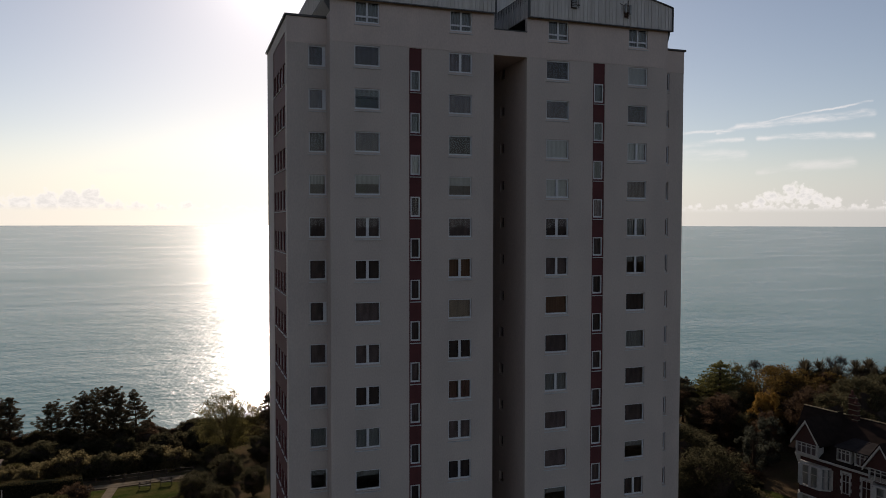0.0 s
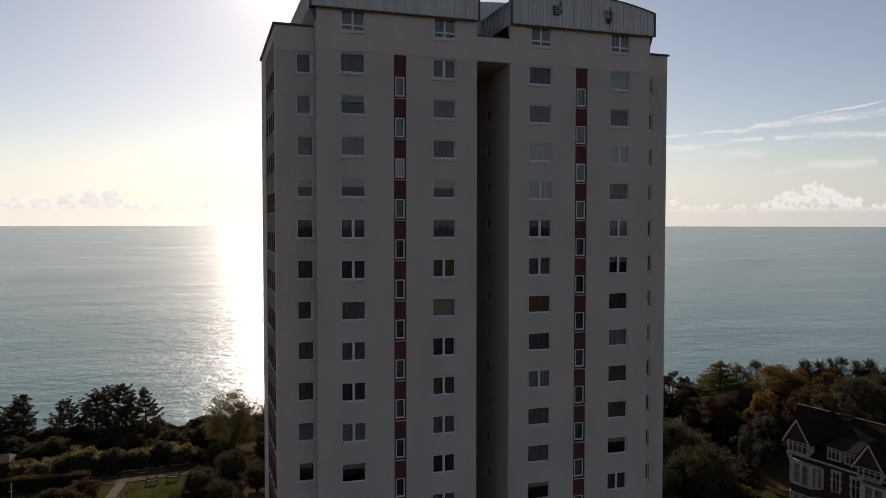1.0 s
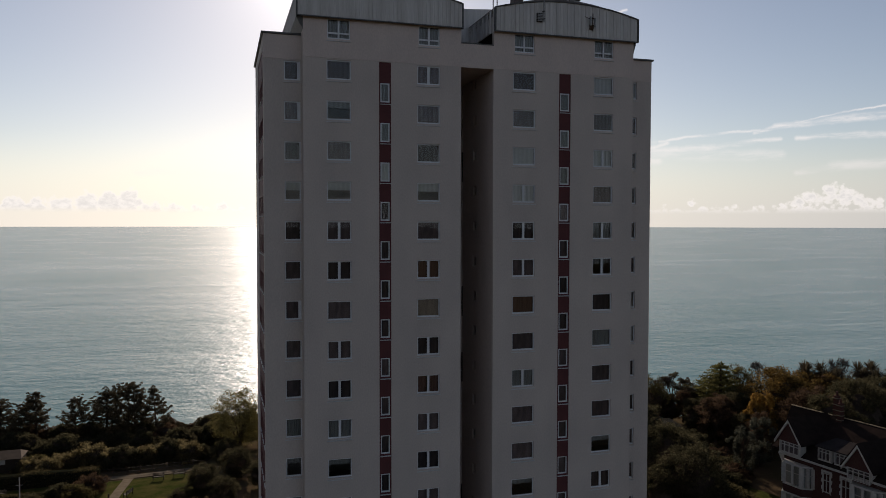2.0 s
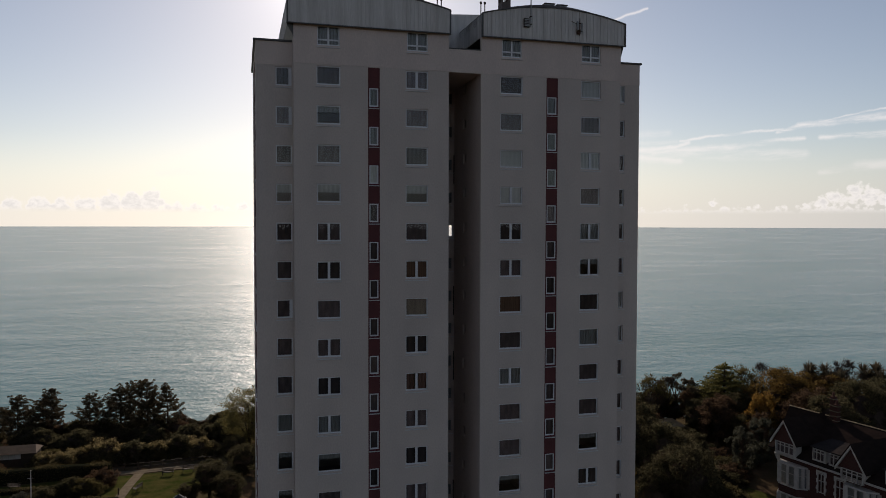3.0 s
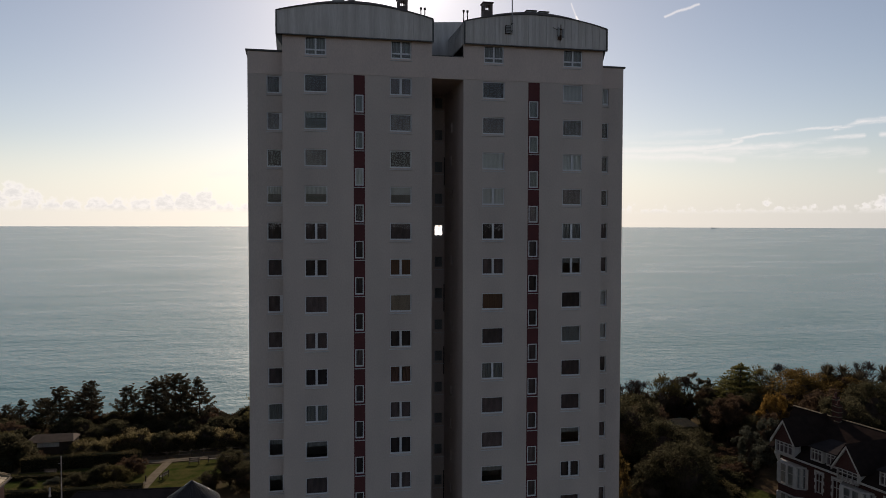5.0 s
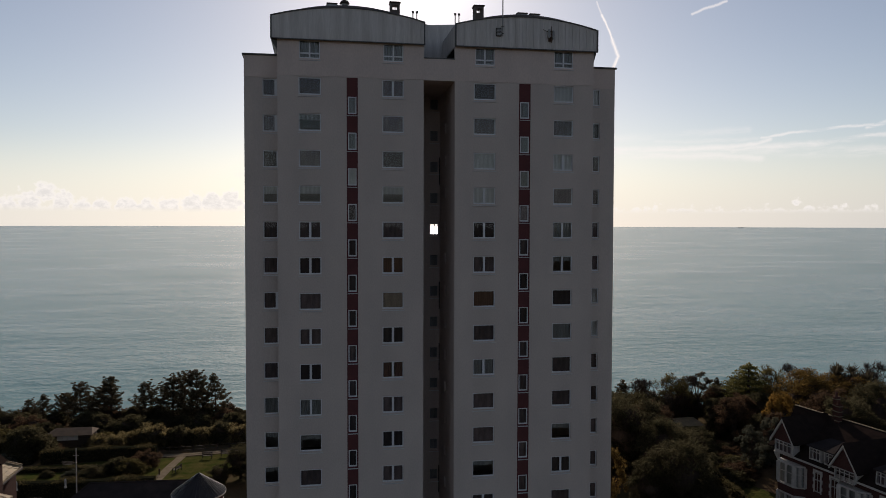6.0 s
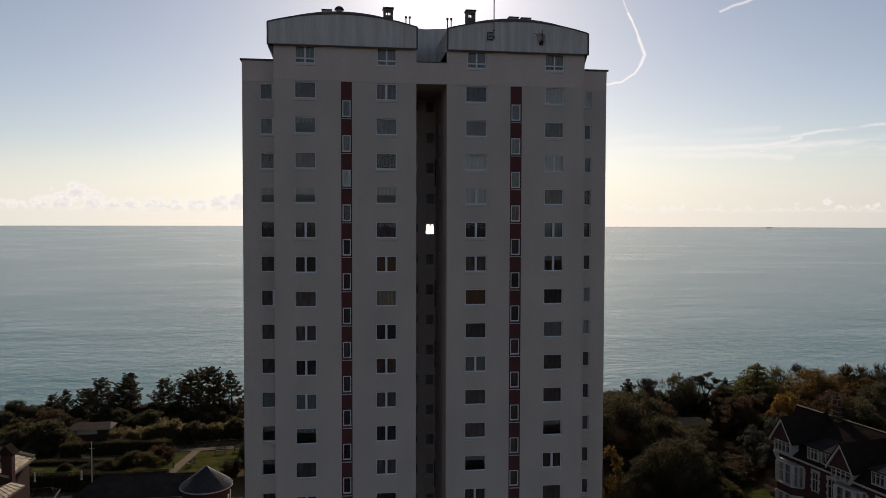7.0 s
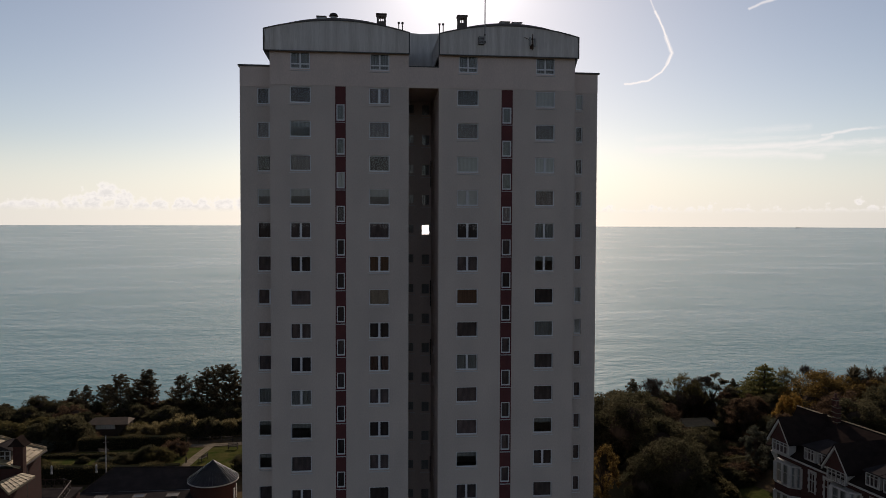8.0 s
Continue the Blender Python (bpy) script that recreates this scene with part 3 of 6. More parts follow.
patch("lawn", [(-62, 48), (-23, 46), (-20, 64), (-24, 66), (-60, 64)], M["lawn"], "sunlit mown garden lawn between hedges", "lawn", 0.06)
patch("lawn", [(-48, 40.6), (-37.4, 40.6), (-37.8, 43.4), (-48, 43.8)], M["lawn"], "strip of mown lawn round the flagpole", "lawn", 0.06)
patch("lawn", [(32.5, 11), (38, 10), (40.5, 14.5), (39.0, 18.6), (36.0, 19.5), (32.5, 16)], M["lawn"], "small lawn beside the brick house", "lawn", 0.06)
patch("path", [(-32.4, 51), (-31.1, 51), (-30.0, 66.2), (-31.4, 66.2)], M["path"], "pale gravel garden path crossing the lawn", "path", 0.10)
patch("path", [(-38, 66.2), (-18, 66.4), (-18, 68.6), (-38, 68.2)], M["path"], "pale gravel walk along the shrub border", "path", 0.11)


# ---- tower block ----
H = 2.7
ROWS = range(1, 16)


def head(k):
    return 45.0 - H * k


tower = group_at("tower_block", pose(0, 0, 0), "grey rendered high-rise apartment block with twin curved metal roofs", "tower block")


def window_meshes(w, h, kind):
    """Frame, panes and sill of a window w wide and h high, its outer plane at y = 0, its lower left corner at 0, 0."""
    f, d = 0.075, 0.07
    bm = bmesh.new()
    add_box(bm, 0, 0, 0, f, d, h)
    add_box(bm, w - f, 0, 0, w, d, h)
    add_box(bm, f, 0, 0, w - f, d, f * 1.3)
    add_box(bm, f, 0, h - f, w - f, d, h)
    lights = [(f, f * 1.3, w - f, h - f)]
    if kind == "d":
        c = w / 2
        add_box(bm, c - 0.085, -0.004, f * 1.3, c + 0.085, d, h - f)
        lights = [(f, f * 1.3, c - 0.085, h - f), (c + 0.085, f * 1.3, w - f, h - f)]
    elif kind == "o":
        add_box(bm, w - f - 0.13, -0.004, f * 1.3, w - f, d, h - f)
        lights = [(f, f * 1.3, w - f - 0.13, h - f)]
    elif kind == "q":
        c, t = w / 2, h * 0.3
        add_box(bm, c - 0.06, -0.004, f * 1.3, c + 0.06, d, h - f)
        add_box(bm, f, -0.002, t - 0.05, c - 0.06, d, t + 0.05)
        add_box(bm, c + 0.06, -0.002, t - 0.05, w - f, d, t + 0.05)
        lights = [(f, f * 1.3, c - 0.06, t - 0.05), (c + 0.06, f * 1.3, w - f, t - 0.05), (f, t + 0.05, c - 0.06, h - f), (c + 0.06, t + 0.05, w - f, h - f)]
    me = bpy.data.meshes.new("window")
    bmesh.ops.recalc_face_normals(bm, faces=bm.faces)
    bm.to_mesh(me)
    bm.free()
    me.materials.append(M["upvc"])
    panes = []
    for x0, z0, x1, z1 in lights:
        pm = bpy.data.meshes.new("pane")
        pm.from_pydata([(x0, 0.03, z0), (x1, 0.03, z0), (x1, 0.03, z1), (x0, 0.03, z1)], [], [(0, 1, 2, 3)])
        pm.materials.append(M["glass"])
        panes.append(pm)
    bm = bmesh.new()
    add_prism(bm, [(-0.16, -0.165), (-0.085, -0.165), (-0.085, -0.11), (-0.16, -0.12)], "x", -0.05, w + 0.05)
    sm = bpy.data.meshes.new("sill")
    bmesh.ops.recalc_face_normals(bm, faces=bm.faces)
    bm.to_mesh(sm)
    bm.free()
    sm.materials.append(M["sill"])
    # codes c and w imitate warm reflections by a coloured drape
    drapes = {}
    # code . hangs a dark sheet in place of the dim room
    for code, (z0, mat) in {"b": (0.5, "blind"), "f": (0.0, "blind"), "n": (0.0, "net"), "c": (0.0, "curtain"), "l": (0.62, "net"), "w": (0.0, "ochre_sheet"), "t": (0.0, "tan_cloth"), ".": (0.0, "dim_sheet")}.items():
        bm = bmesh.new()
        n = 24
        low = [bm.verts.new((0.05 + (w - 0.1) * i / n, 0.17 + (0.03 * math.sin(i * 1.9) if code in "nc" else 0.01 * math.sin(i * 1.3)), 0.05 + z0 * h)) for i in range(n + 1)]
        top = [bm.verts.new((v.co.x, v.co.y, h - 0.03)) for v in low]
        for i in range(n):
            if code == "c" and 9 < i < 15:
                continue
            bm.faces.new((low[i], low[i + 1], top[i + 1], top[i]))
        cm = bpy.data.meshes.new("blind" if code in "bf" else "curtain")
        bm.to_mesh(cm)
        bm.free()
        cm.materials.append(M[mat])
        drapes[code] = cm
    return me, panes, sm, drapes


stock = {}


def add_window(w, h, kind, drape, m, parent, label="", sill=True, dim=False, dark=False):
    key = (round(w, 3), round(h, 3), kind)
    if key not in stock:
        stock[key] = window_meshes(w, h, kind)
    me, panes, sm, drapes = stock[key]
    # dark: recess shade put into the frame colour, wall tone instead of white
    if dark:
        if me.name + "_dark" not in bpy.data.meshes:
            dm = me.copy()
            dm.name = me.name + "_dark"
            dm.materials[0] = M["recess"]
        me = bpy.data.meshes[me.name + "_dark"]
    ob = new("window", me)
    ob.parent, ob.matrix_basis = parent, m
    for pm in panes:
        p = new("pane", pm)
        p.parent, p.visible_shadow = ob, False
        # dim: dark painted panes replace glass that would mirror the sky
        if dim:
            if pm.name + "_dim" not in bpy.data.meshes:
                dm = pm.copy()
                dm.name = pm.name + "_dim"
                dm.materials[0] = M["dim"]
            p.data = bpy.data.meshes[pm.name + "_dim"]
    if sill:
        new("sill", sm).parent = ob
    if drape in drapes:
        new(drapes[drape].name, drapes[drape]).parent = ob
    if label:
        ob["label"] = label
    return ob


WIN_H = 1.3
LEFT = {"B": (-10.55, -8.9), "C": (-4.28, -2.64)}
RIGHT = {"D": (2.84, 4.6), "E": (9.32, 10.94)}
# s: one light, d: two lights, o: side light; then the drape, by storey from the top
TYPES = {
    "B": "s. sl s. sb d. d. s. d. d. dn sl s. d. s. d.",
    "C": "d. s. s. sb s. dw st d. dc d. d. d. s. d. s.",
    "D": "s. s. sf df d. d. sw s. dn s. s. sl d. s. d.",
    "E": "sf s. df s. dn dl s. sn s. s. sl d. s. d. s.",
    "A": "o. o. s. sb s. s. o. s. s. sn sl sl s. s. s.",
    "F": "sf s. s. s. s. s. sf sf s. s. s. s. s. s. s.",
}
STRIP = {"1": "n n f . . . . . . . . . . . .", "2": "n n n . . . . . . . . . . . ."}
strips = {"left": (-6.98, -6.14), "right": (6.48, 7.42)}

for name, x0, x1, cols, strip, attic in (("left", -12.1, -1.1, LEFT, strips["left"], ((-10.5, -8.95), (-4.2, -2.66))), ("right", 1.34, 12.6, RIGHT, strips["right"], ((2.95, 4.5), (9.33, 10.9)))):
    openings = []
    for a, b in cols.values():
        openings += [(a, round(head(k) - WIN_H, 3), b, round(head(k), 3)) for k in ROWS]
    openings.append((strip[0], -3.0, strip[1], 42.36))
    lower = wall_with_openings(x0, x1, -3.0, 42.4, openings, 0.3, lambda a, d, z: (a, d, z))
    part("wall", lower, M["render"], tower)
    upper = wall_with_openings(x0, x1, 42.4, 45.05, [(a, 43.68, b, 45.05 - 0.02) for a, b in attic], 0.32, lambda a, d, z: (a, d - 0.025, z))
    part("wall", upper, M["band"], tower, "warmer rendered top storey band")
    for c, (a, b) in cols.items():
        codes = TYPES[c].split()
        for k in ROWS:
            add_window(b - a, WIN_H, codes[k - 1][0], codes[k - 1][1], pose(a, 0.09, head(k) - WIN_H), tower)
    for a, b in attic:
        add_window(b - a, 1.35, "q", "n", pose(a, 0.07, 43.68), tower, "four-light attic window")
    # oxide red stair strip with half-landing windows
    sa, sb = strip[0] + 0.1, strip[1] - 0.1
    hs = [round(head(k) - 1.36, 3) for k in ROWS]
    red = wall_with_openings(strip[0], strip[1], -3.0, 42.36, [(sa, round(h - 1.3, 3), sb, h) for h in hs], 0.2, lambda a, d, z: (a, 0.05 + d, z))
    part("panel", red, M["red"], tower, "oxide red infill panel strip")
    codes = STRIP["1" if name == "left" else "2"].split()
    for k, h in zip(ROWS, hs):
        add_window(sb - sa, 1.3, "s", codes[k - 1], pose(sa, 0.07, h - 1.3), tower)

# lower side wings, set back
for x0, x1, col, wa, wb in ((-14.6, -12.1, "A", -13.25, -12.16), (12.6, 14.87, "F", 13.02, 13.62)):
    ops = [(wa, round(head(k) - WIN_H, 3), wb, round(head(k), 3)) for k in ROWS]
    part("wall", wall_with_openings(x0, x1, -3.0, 42.4, ops, 0.3, lambda a, d, z: (a, 1.1 + d, z)), M["render"], tower)
    part("wall", wall_with_openings(x0, x1, 42.4, 44.0, [], 0.32, lambda a, d, z: (a, 1.075 + d, z)), M["band"], tower)
    codes = TYPES[col].split()
    for k in ROWS:
        add_window(wb - wa, WIN_H, codes[k - 1][0], codes[k - 1][1], pose(wa, 1.19, head(k) - WIN_H), tower)
    s = -1 if x0 < 0 else 1
    bm = bmesh.new()
    a, b = min(s * 12.06, s * 15.02 if s > 0 else -14.74), max(s * 12.06, s * 15.02 if s > 0 else -14.74)
    add_box(bm, a if s < 0 else 12.62, 0.98, 44.0, b if s > 0 else -12.12, 1.42, 44.14, 0.02)
    e = -14.74 if s < 0 else 14.6
    add_box(bm, e, 1.42, 44.0, e + 0.42, 12.5, 44.14, 0.02)
    part("coping", bm, M["coping"], tower, "dark metal parapet coping")

# left flank with its red window column
sills = [21.2 + H * j for j in range(-8, 9)]
SIDE_END = 12.4
flank = wall_with_openings(1.4, SIDE_END, -3.0, 44.0, [(1.9, -3.0, 8.6, 43.2)], 0.3, lambda a, d, z: (-14.6 + d, a, z))
part("wall", flank, M["render"], tower)
lights = [(2.25 + 1.62 * i, 2.25 + 1.62 * i + 1.05) for i in range(4)]
fl_ops = [(round(a, 3), round(s, 3), round(b, 3), round(s + 1.25, 3)) for s in sills if s + 1.3 < 43.2 for a, b in lights]
part("panel", wall_with_openings(1.9, 8.6, -3.0, 43.2, fl_ops, 0.2, lambda a, d, z: (-14.56 + d, a, z)), M["red"], tower, "oxide red infill panel column")
for a, z0, b, z1 in fl_ops:
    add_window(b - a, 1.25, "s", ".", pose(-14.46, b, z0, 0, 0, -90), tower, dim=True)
# other outer walls, plain
LOBBY = (head(5) - 1.9, head(5) + 0.25)
for nm, bm in (
    ("right", wall_with_openings(1.4, 12.4, -3.0, 44.0, [], 0.3, lambda a, d, z: (14.87 - d, a, z))),
    ("left_upper", wall_with_openings(0.3, 18.0, 42.4, 45.05, [], 0.3, lambda a, d, z: (-12.1 + d, a, z))),
    ("right_upper", wall_with_openings(0.3, 18.0, 42.4, 45.05, [], 0.3, lambda a, d, z: (12.6 - d, a, z))),
    ("left_return", wall_with_openings(0.3, 1.4, -3.0, 42.4, [], 0.3, lambda a, d, z: (-12.1 + d, a, z))),
    ("right_return", wall_with_openings(0.3, 1.4, -3.0, 42.4, [], 0.3, lambda a, d, z: (12.6 - d, a, z))),
    ("left_rear", wall_with_openings(12.4, 18.0, -3.0, 42.4, [], 0.3, lambda a, d, z: (-12.1 + d, a, z))),
    ("right_rear", wall_with_openings(12.4, 18.0, -3.0, 42.4, [], 0.3, lambda a, d, z: (12.6 - d, a, z))),
    ("back", wall_with_openings(-12.1, 12.6, -3.0, 45.05, [(0.5, round(LOBBY[0], 3), 7.5, round(LOBBY[1], 3))], 0.3, lambda a, d, z: (a, 18.0 + d, z))),
    ("left_step", wall_with_openings(-14.6, -12.1, -3.0, 44.0, [], 0.3, lambda a, d, z: (a, 12.4 - d, z))),
    ("right_step", wall_with_openings(12.6, 14.87, -3.0, 44.0, [], 0.3, lambda a, d, z: (a, 12.4 - d, z))),
):
    part("wall", bm, M["render"], tower)

# deep central recess between the two halves
RB = 7.0
back_ops = [(0.44, round(head(k) - 1.15, 3), 1.24, round(head(k) - 0.12, 3)) for k in ROWS] + [(-0.8, round(head(k) - 1.0, 3), -0.18, round(head(k) - 0.1, 3)) for k in ROWS]
part("wall", wall_with_openings(-1.1, 1.34, -3.0, 42.4, back_ops, 0.3, lambda a, d, z: (a, RB + d, z)), M["recess"], tower, "dull brown recess wall")
# recess: frames dimmed by colour, net curtains added to lighten the panes
for k in ROWS:
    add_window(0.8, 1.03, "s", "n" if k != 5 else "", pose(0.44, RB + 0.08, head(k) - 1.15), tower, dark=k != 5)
    if k == 5:
        box_part("mullion", (0.86, RB + 0.09, head(k) - 1.08, 0.91, RB + 0.14, head(k) - 0.18), M["upvc"], tower)
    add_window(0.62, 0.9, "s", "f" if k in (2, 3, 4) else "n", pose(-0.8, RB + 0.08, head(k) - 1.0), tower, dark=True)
side_ops = [(3.72, round(head(k) - 0.75, 3), 4.45, round(head(k) + 0.1, 3)) for k in ROWS]
part("wall", wall_with_openings(0.3, RB + 0.3, -3.0, 42.4, side_ops, 0.3, lambda a, d, z: (1.34 + d, a, z)), M["recess"], tower, "dull brown recess wall")
part("wall", wall_with_openings(0.3, RB + 0.3, -3.0, 42.4, [], 0.3, lambda a, d, z: (-1.1 - d, a, z)), M["recess"], tower, "dull brown recess wall")
for k in ROWS:
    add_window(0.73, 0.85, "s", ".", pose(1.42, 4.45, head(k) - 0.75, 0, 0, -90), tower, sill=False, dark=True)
bm = bmesh.new()
add_box(bm, -1.1, -0.025, 42.36, 1.34, 0.3, 44.02)
add_box(bm, -1.3, 0.3, 42.37, 1.5, RB + 0.4, 42.7)
part("bridge_beam", bm, M["band"], tower, "rendered beam bridging the recess")
box_part("coping", (-1.1, -0.05, 44.02, 1.34, 0.34, 44.1), M["coping"], tower, "dark metal parapet coping")
for k in (3, 7, 9, 13):
    z = head(k)
    bm = bmesh.new()
    add_tube(bm, [(1.30, RB - 0.05, z - 2.2), (1.30, RB - 0.05, z + 0.2)], 0.04, 6)
    part("downpipe", bm, M["darkmetal"], tower)

# floors and rooms behind the windows
for k in range(1, 17):
    z = head(k) + 0.32
    if z < 0:
        continue
    bm = bmesh.new()
    for x0, x1, y0, y1 in ((-11.8, -1.42, 0.34, 17.9), (1.66, 12.3, 0.34, 17.9), (-14.2, -11.8, 1.42, 12.1), (12.3, 14.55, 1.42, 12.1), (-1.42, 1.66, RB + 0.32, 17.9)):
        add_box(bm, x0, y0, z - 0.2, x1, y1, z)
    part("floor_slab", bm, M["slab"], tower)
lob = (round(LOBBY[0] - 0.3, 3), round(LOBBY[1] + 0.05, 3))
bm = bmesh.new()
for y, x0, x1 in ((4.6, -11.8, -1.42), (4.6, 1.66, 12.3), (4.8, -14.2, -11.8), (4.8, 12.3, 14.5)):
    add_box(bm, x0, y, -3, x1, y + 0.12, 44)
for x in (-7.6, -5.4, 5.6, 8.2):
    add_box(bm, x, 0.34, -3, x + 0.12, 4.6, 44)
add_box(bm, -3.0, 9.6, -3, 3.4, 9.72, lob[0])
add_box(bm, -3.0, 9.6, lob[1], 3.4, 9.72, 42)
part("partition", bm, M["inside"], tower)
part("lobby_wall", wall_with_openings(RB + 0.32, 17.9, LOBBY[0] - 0.5, LOBBY[1] + 0.5, [], 0.1, lambda a, d, z: (8.0 + d, a, z)), M["inside"], tower)


# twin curved roofs: sheet-metal fronts, and the dark vault set back behind them
def arch(x, x0, x1, ends=46.72, rise=1.08):
    s = (x - x0) / (x1 - x0) * 2 - 1
    return ends + rise * (1 - s * s)


FRONT = 0.80
for x0, x1 in ((-12.52, -1.08), (1.34, 12.8)):
    n = 36
    xs = [x0 + (x1 - x0) * i / n for i in range(n + 1)]
    roof = box_part("roof", (x0 + 0.05, -0.05, 45.06, x1 - 0.05, 17.8, 45.3), M["rooffelt"], tower)
    bm = bmesh.new()
    outline = [(x, arch(x, x0, x1) - 0.02) for x in xs]
    under = [(x, arch(x, x0, x1) - 0.6) for x in reversed(xs)]
    add_prism(bm, outline + under, "y", 0.1, 18.0)
    part("roof_skin", bm, M["rooffelt"], roof, "dark curved roof sheet")
    # ribbed sheeting on the front and both sides
    bm = bmesh.new()
    front = [(x0, 45.05)] + [(x, arch(x, x0, x1, rise=FRONT) - 0.08) for x in xs] + [(x1, 45.05)]
    add_prism(bm, front, "y", -0.28, -0.2)
    x = x0 + 0.1
    while x < x1 - 0.05:
        add_box(bm, x, -0.325, 45.02, x + 0.07, -0.28, arch(x, x0, x1, rise=FRONT) - 0.085)
        x += 0.29
    for xe, s in ((x0, 1), (x1, -1)):
        a, b = sorted((xe, xe + s * 0.08))
        add_box(bm, a, -0.2, 45.05, b, 17.8, arch(x0, x0, x1) - 0.08)
        y = 0.0
        while y < 17.6:
            a, b = sorted((xe, xe - s * 0.04))
            add_box(bm, a, y, 45.02, b, y + 0.07, arch(x0, x0, x1) - 0.085)
            y += 0.29
    part("cladding", bm, M["cladding"], roof, "weathered grey ribbed metal cladding")
    # capping strip over the sheeting, and the roof slope rising from it to the vault
    bm = bmesh.new()
    cap = [(x, arch(x, x0 - 0.04, x1 + 0.04, rise=FRONT) - 0.08) for x in xs]
    add_prism(bm, cap + [(x, z + 0.075) for x, z in reversed(cap)], "y", -0.38, -0.16)
    part("capping", bm, M["coping"], roof, "thin dark metal capping strip")
    bm = bmesh.new()
    low = [bm.verts.new((x, -0.17, arch(x, x0, x1, rise=FRONT) - 0.02)) for x in xs]
    top = [bm.verts.new((x, 0.12, arch(x, x0, x1) - 0.03)) for x in xs]
    for i in range(n):
        bm.faces.new((low[i], low[i + 1], top[i + 1], top[i]))
    part("roof_slope", bm, M["vault"], roof, "rust-brown weathered roof slope")
    for xe in (x0, x1):
        box_part("corner_post", (xe - 0.05, -0.37, 44.98, xe + 0.05, -0.19, arch(x0, x0, x1) - 0.02), M["coping"], roof, "dark corner flashing")
    bm = bmesh.new()
    add_box(bm, x0 - 0.03, -0.36, 44.98, x1 + 0.03, -0.27, 45.05)
    out = x0 if x0 < -5 else x1
    s = -1 if out < 0 else 1
    wall_x = -12.1 if s < 0 else 12.6
    add_prism(bm, [(wall_x, 44.2), (wall_x, 45.04), (out, 45.04), (out, 44.9)], "y", -0.02, 17.8)
    part("soffit", bm, M["coping"], roof, "dark sloping eaves soffit")
bm = bmesh.new()
add_prism(bm, [(-2.4, 44.0), (3.4, 44.0), (3.4, 48.3), (0.3, 48.1), (-2.4, 48.3)], "y", 5.6, 17.6)
part("link_roof", bm, M["cladding"], tower, "set-back metal link between the curved roofs")


# things on the roofs
def vent_cowl(x, y, z):
    t = group_at("roof_vent", pose(x, y, z), "domed metal vent cowl on the curved roof", "roof vent")
    bm = bmesh.new()
    add_tube(bm, [(0, 0, -0.4), (0, 0, 0.2)], 0.24, 14)
    part("stem", bm, M["metal"], t)
    bm = bmesh.new()
    add_tube(bm, [(0, 0, 0.2), (0, 0, 0.26), (0, 0, 0.4), (0, 0, 0.48)], [0.38, 0.36, 0.27, 0.1], 16)
    part("dome", bm, M["darkmetal"], t, smooth=True)


def flat_vent(x, y, z, w):
    t = group_at("roof_hatch", pose(x, y, z), "low flat metal hatch on the curved roof", "roof hatch")
    box_part("kerb", (-w / 2, -0.4, -0.3, w / 2, 0.4, 0.1), M["metal"], t)
    box_part("lid", (-w / 2 - 0.06, -0.46, 0.1, w / 2 + 0.06, 0.46, 0.18), M["darkmetal"], t, bevel=0.02)


def roof_chimney(x, y, z):
    t = group_at("roof_chimney", pose(x, y, z), "small square roof stack with open louvred sides", "chimney")
    bm = bmesh.new()
    add_box(bm, -0.36, -0.36, -0.6, 0.36, 0.36, 0.2)
    for a in (-0.36, 0.2):
        for b in (-0.36, 0.2):
            add_box(bm, a, b, 0.2, a + 0.16, b + 0.16, 0.58)
    add_box(bm, -0.36, -0.36, 0.58, 0.36, 0.36, 0.72)
    part("stack", bm, M["vault"], t, "brown rendered stack")
    for a in (-0.08, 0.06):
        box_part("louvre", (a - 0.025, -0.33, 0.2, a + 0.025, -0.28, 0.58), M["darkmetal"], t)
    box_part("cap", (-0.43, -0.43, 0.72, 0.43, 0.43, 0.82), M["darkmetal"], t, bevel=0.02)


vent_cowl(-7.1, 0.35, 47.75)
flat_vent(-8.05, 0.45, 47.72, 0.7)
roof_chimney(-3.3, 0.4, 47.42)
roof_chimney(3.25, 0.4, 47.5)
flat_vent(6.75, 0.5, 47.75, 0.75)
flat_vent(7.75, 0.5, 47.72, 0.75)
mast = group_at("antenna_mast", pose(5.0, -0.5, 45.9), "slim pole aerial clamped to the roof cladding", "antenna")
bm = bmesh.new()
add_tube(bm, [(0, 0, 0), (0, 0, 4.6)], 0.045, 8)
part("pole", bm, M["metal"], mast)
bm = bmesh.new()
for z in (0.15, 0.7):
    add_box(bm, -0.07, -0.06, z, 0.07, 0.2, z + 0.06)
part("clamp", bm, M["darkmetal"], mast)
for lx in (4.72,):
    lv = group_at("louvre_vent", pose(lx, -0.33, 46.2), "rust-streaked louvred vent on the roof cladding", "vent")
    box_part("housing", (-0.22, -0.1, -0.32, 0.22, 0.04, 0.32), M["darkmetal"], lv, bevel=0.02)
    for i in range(5):
        box_part("slat", (-0.19, -0.13, -0.26 + i * 0.11, 0.19, -0.1, -0.2 + i * 0.11), M["metal"], lv)
dish = group_at("aerial_bracket", pose(8.85, -0.33, 46.1), "rusty aerial bracket fixed to the roof cladding", "antenna")
bm = bmesh.new()
add_tube(bm, [(0.05, -0.2, -0.6), (0.05, -0.2, 0.68)], 0.035, 6)
part("pole", bm, M["rust"], dish)
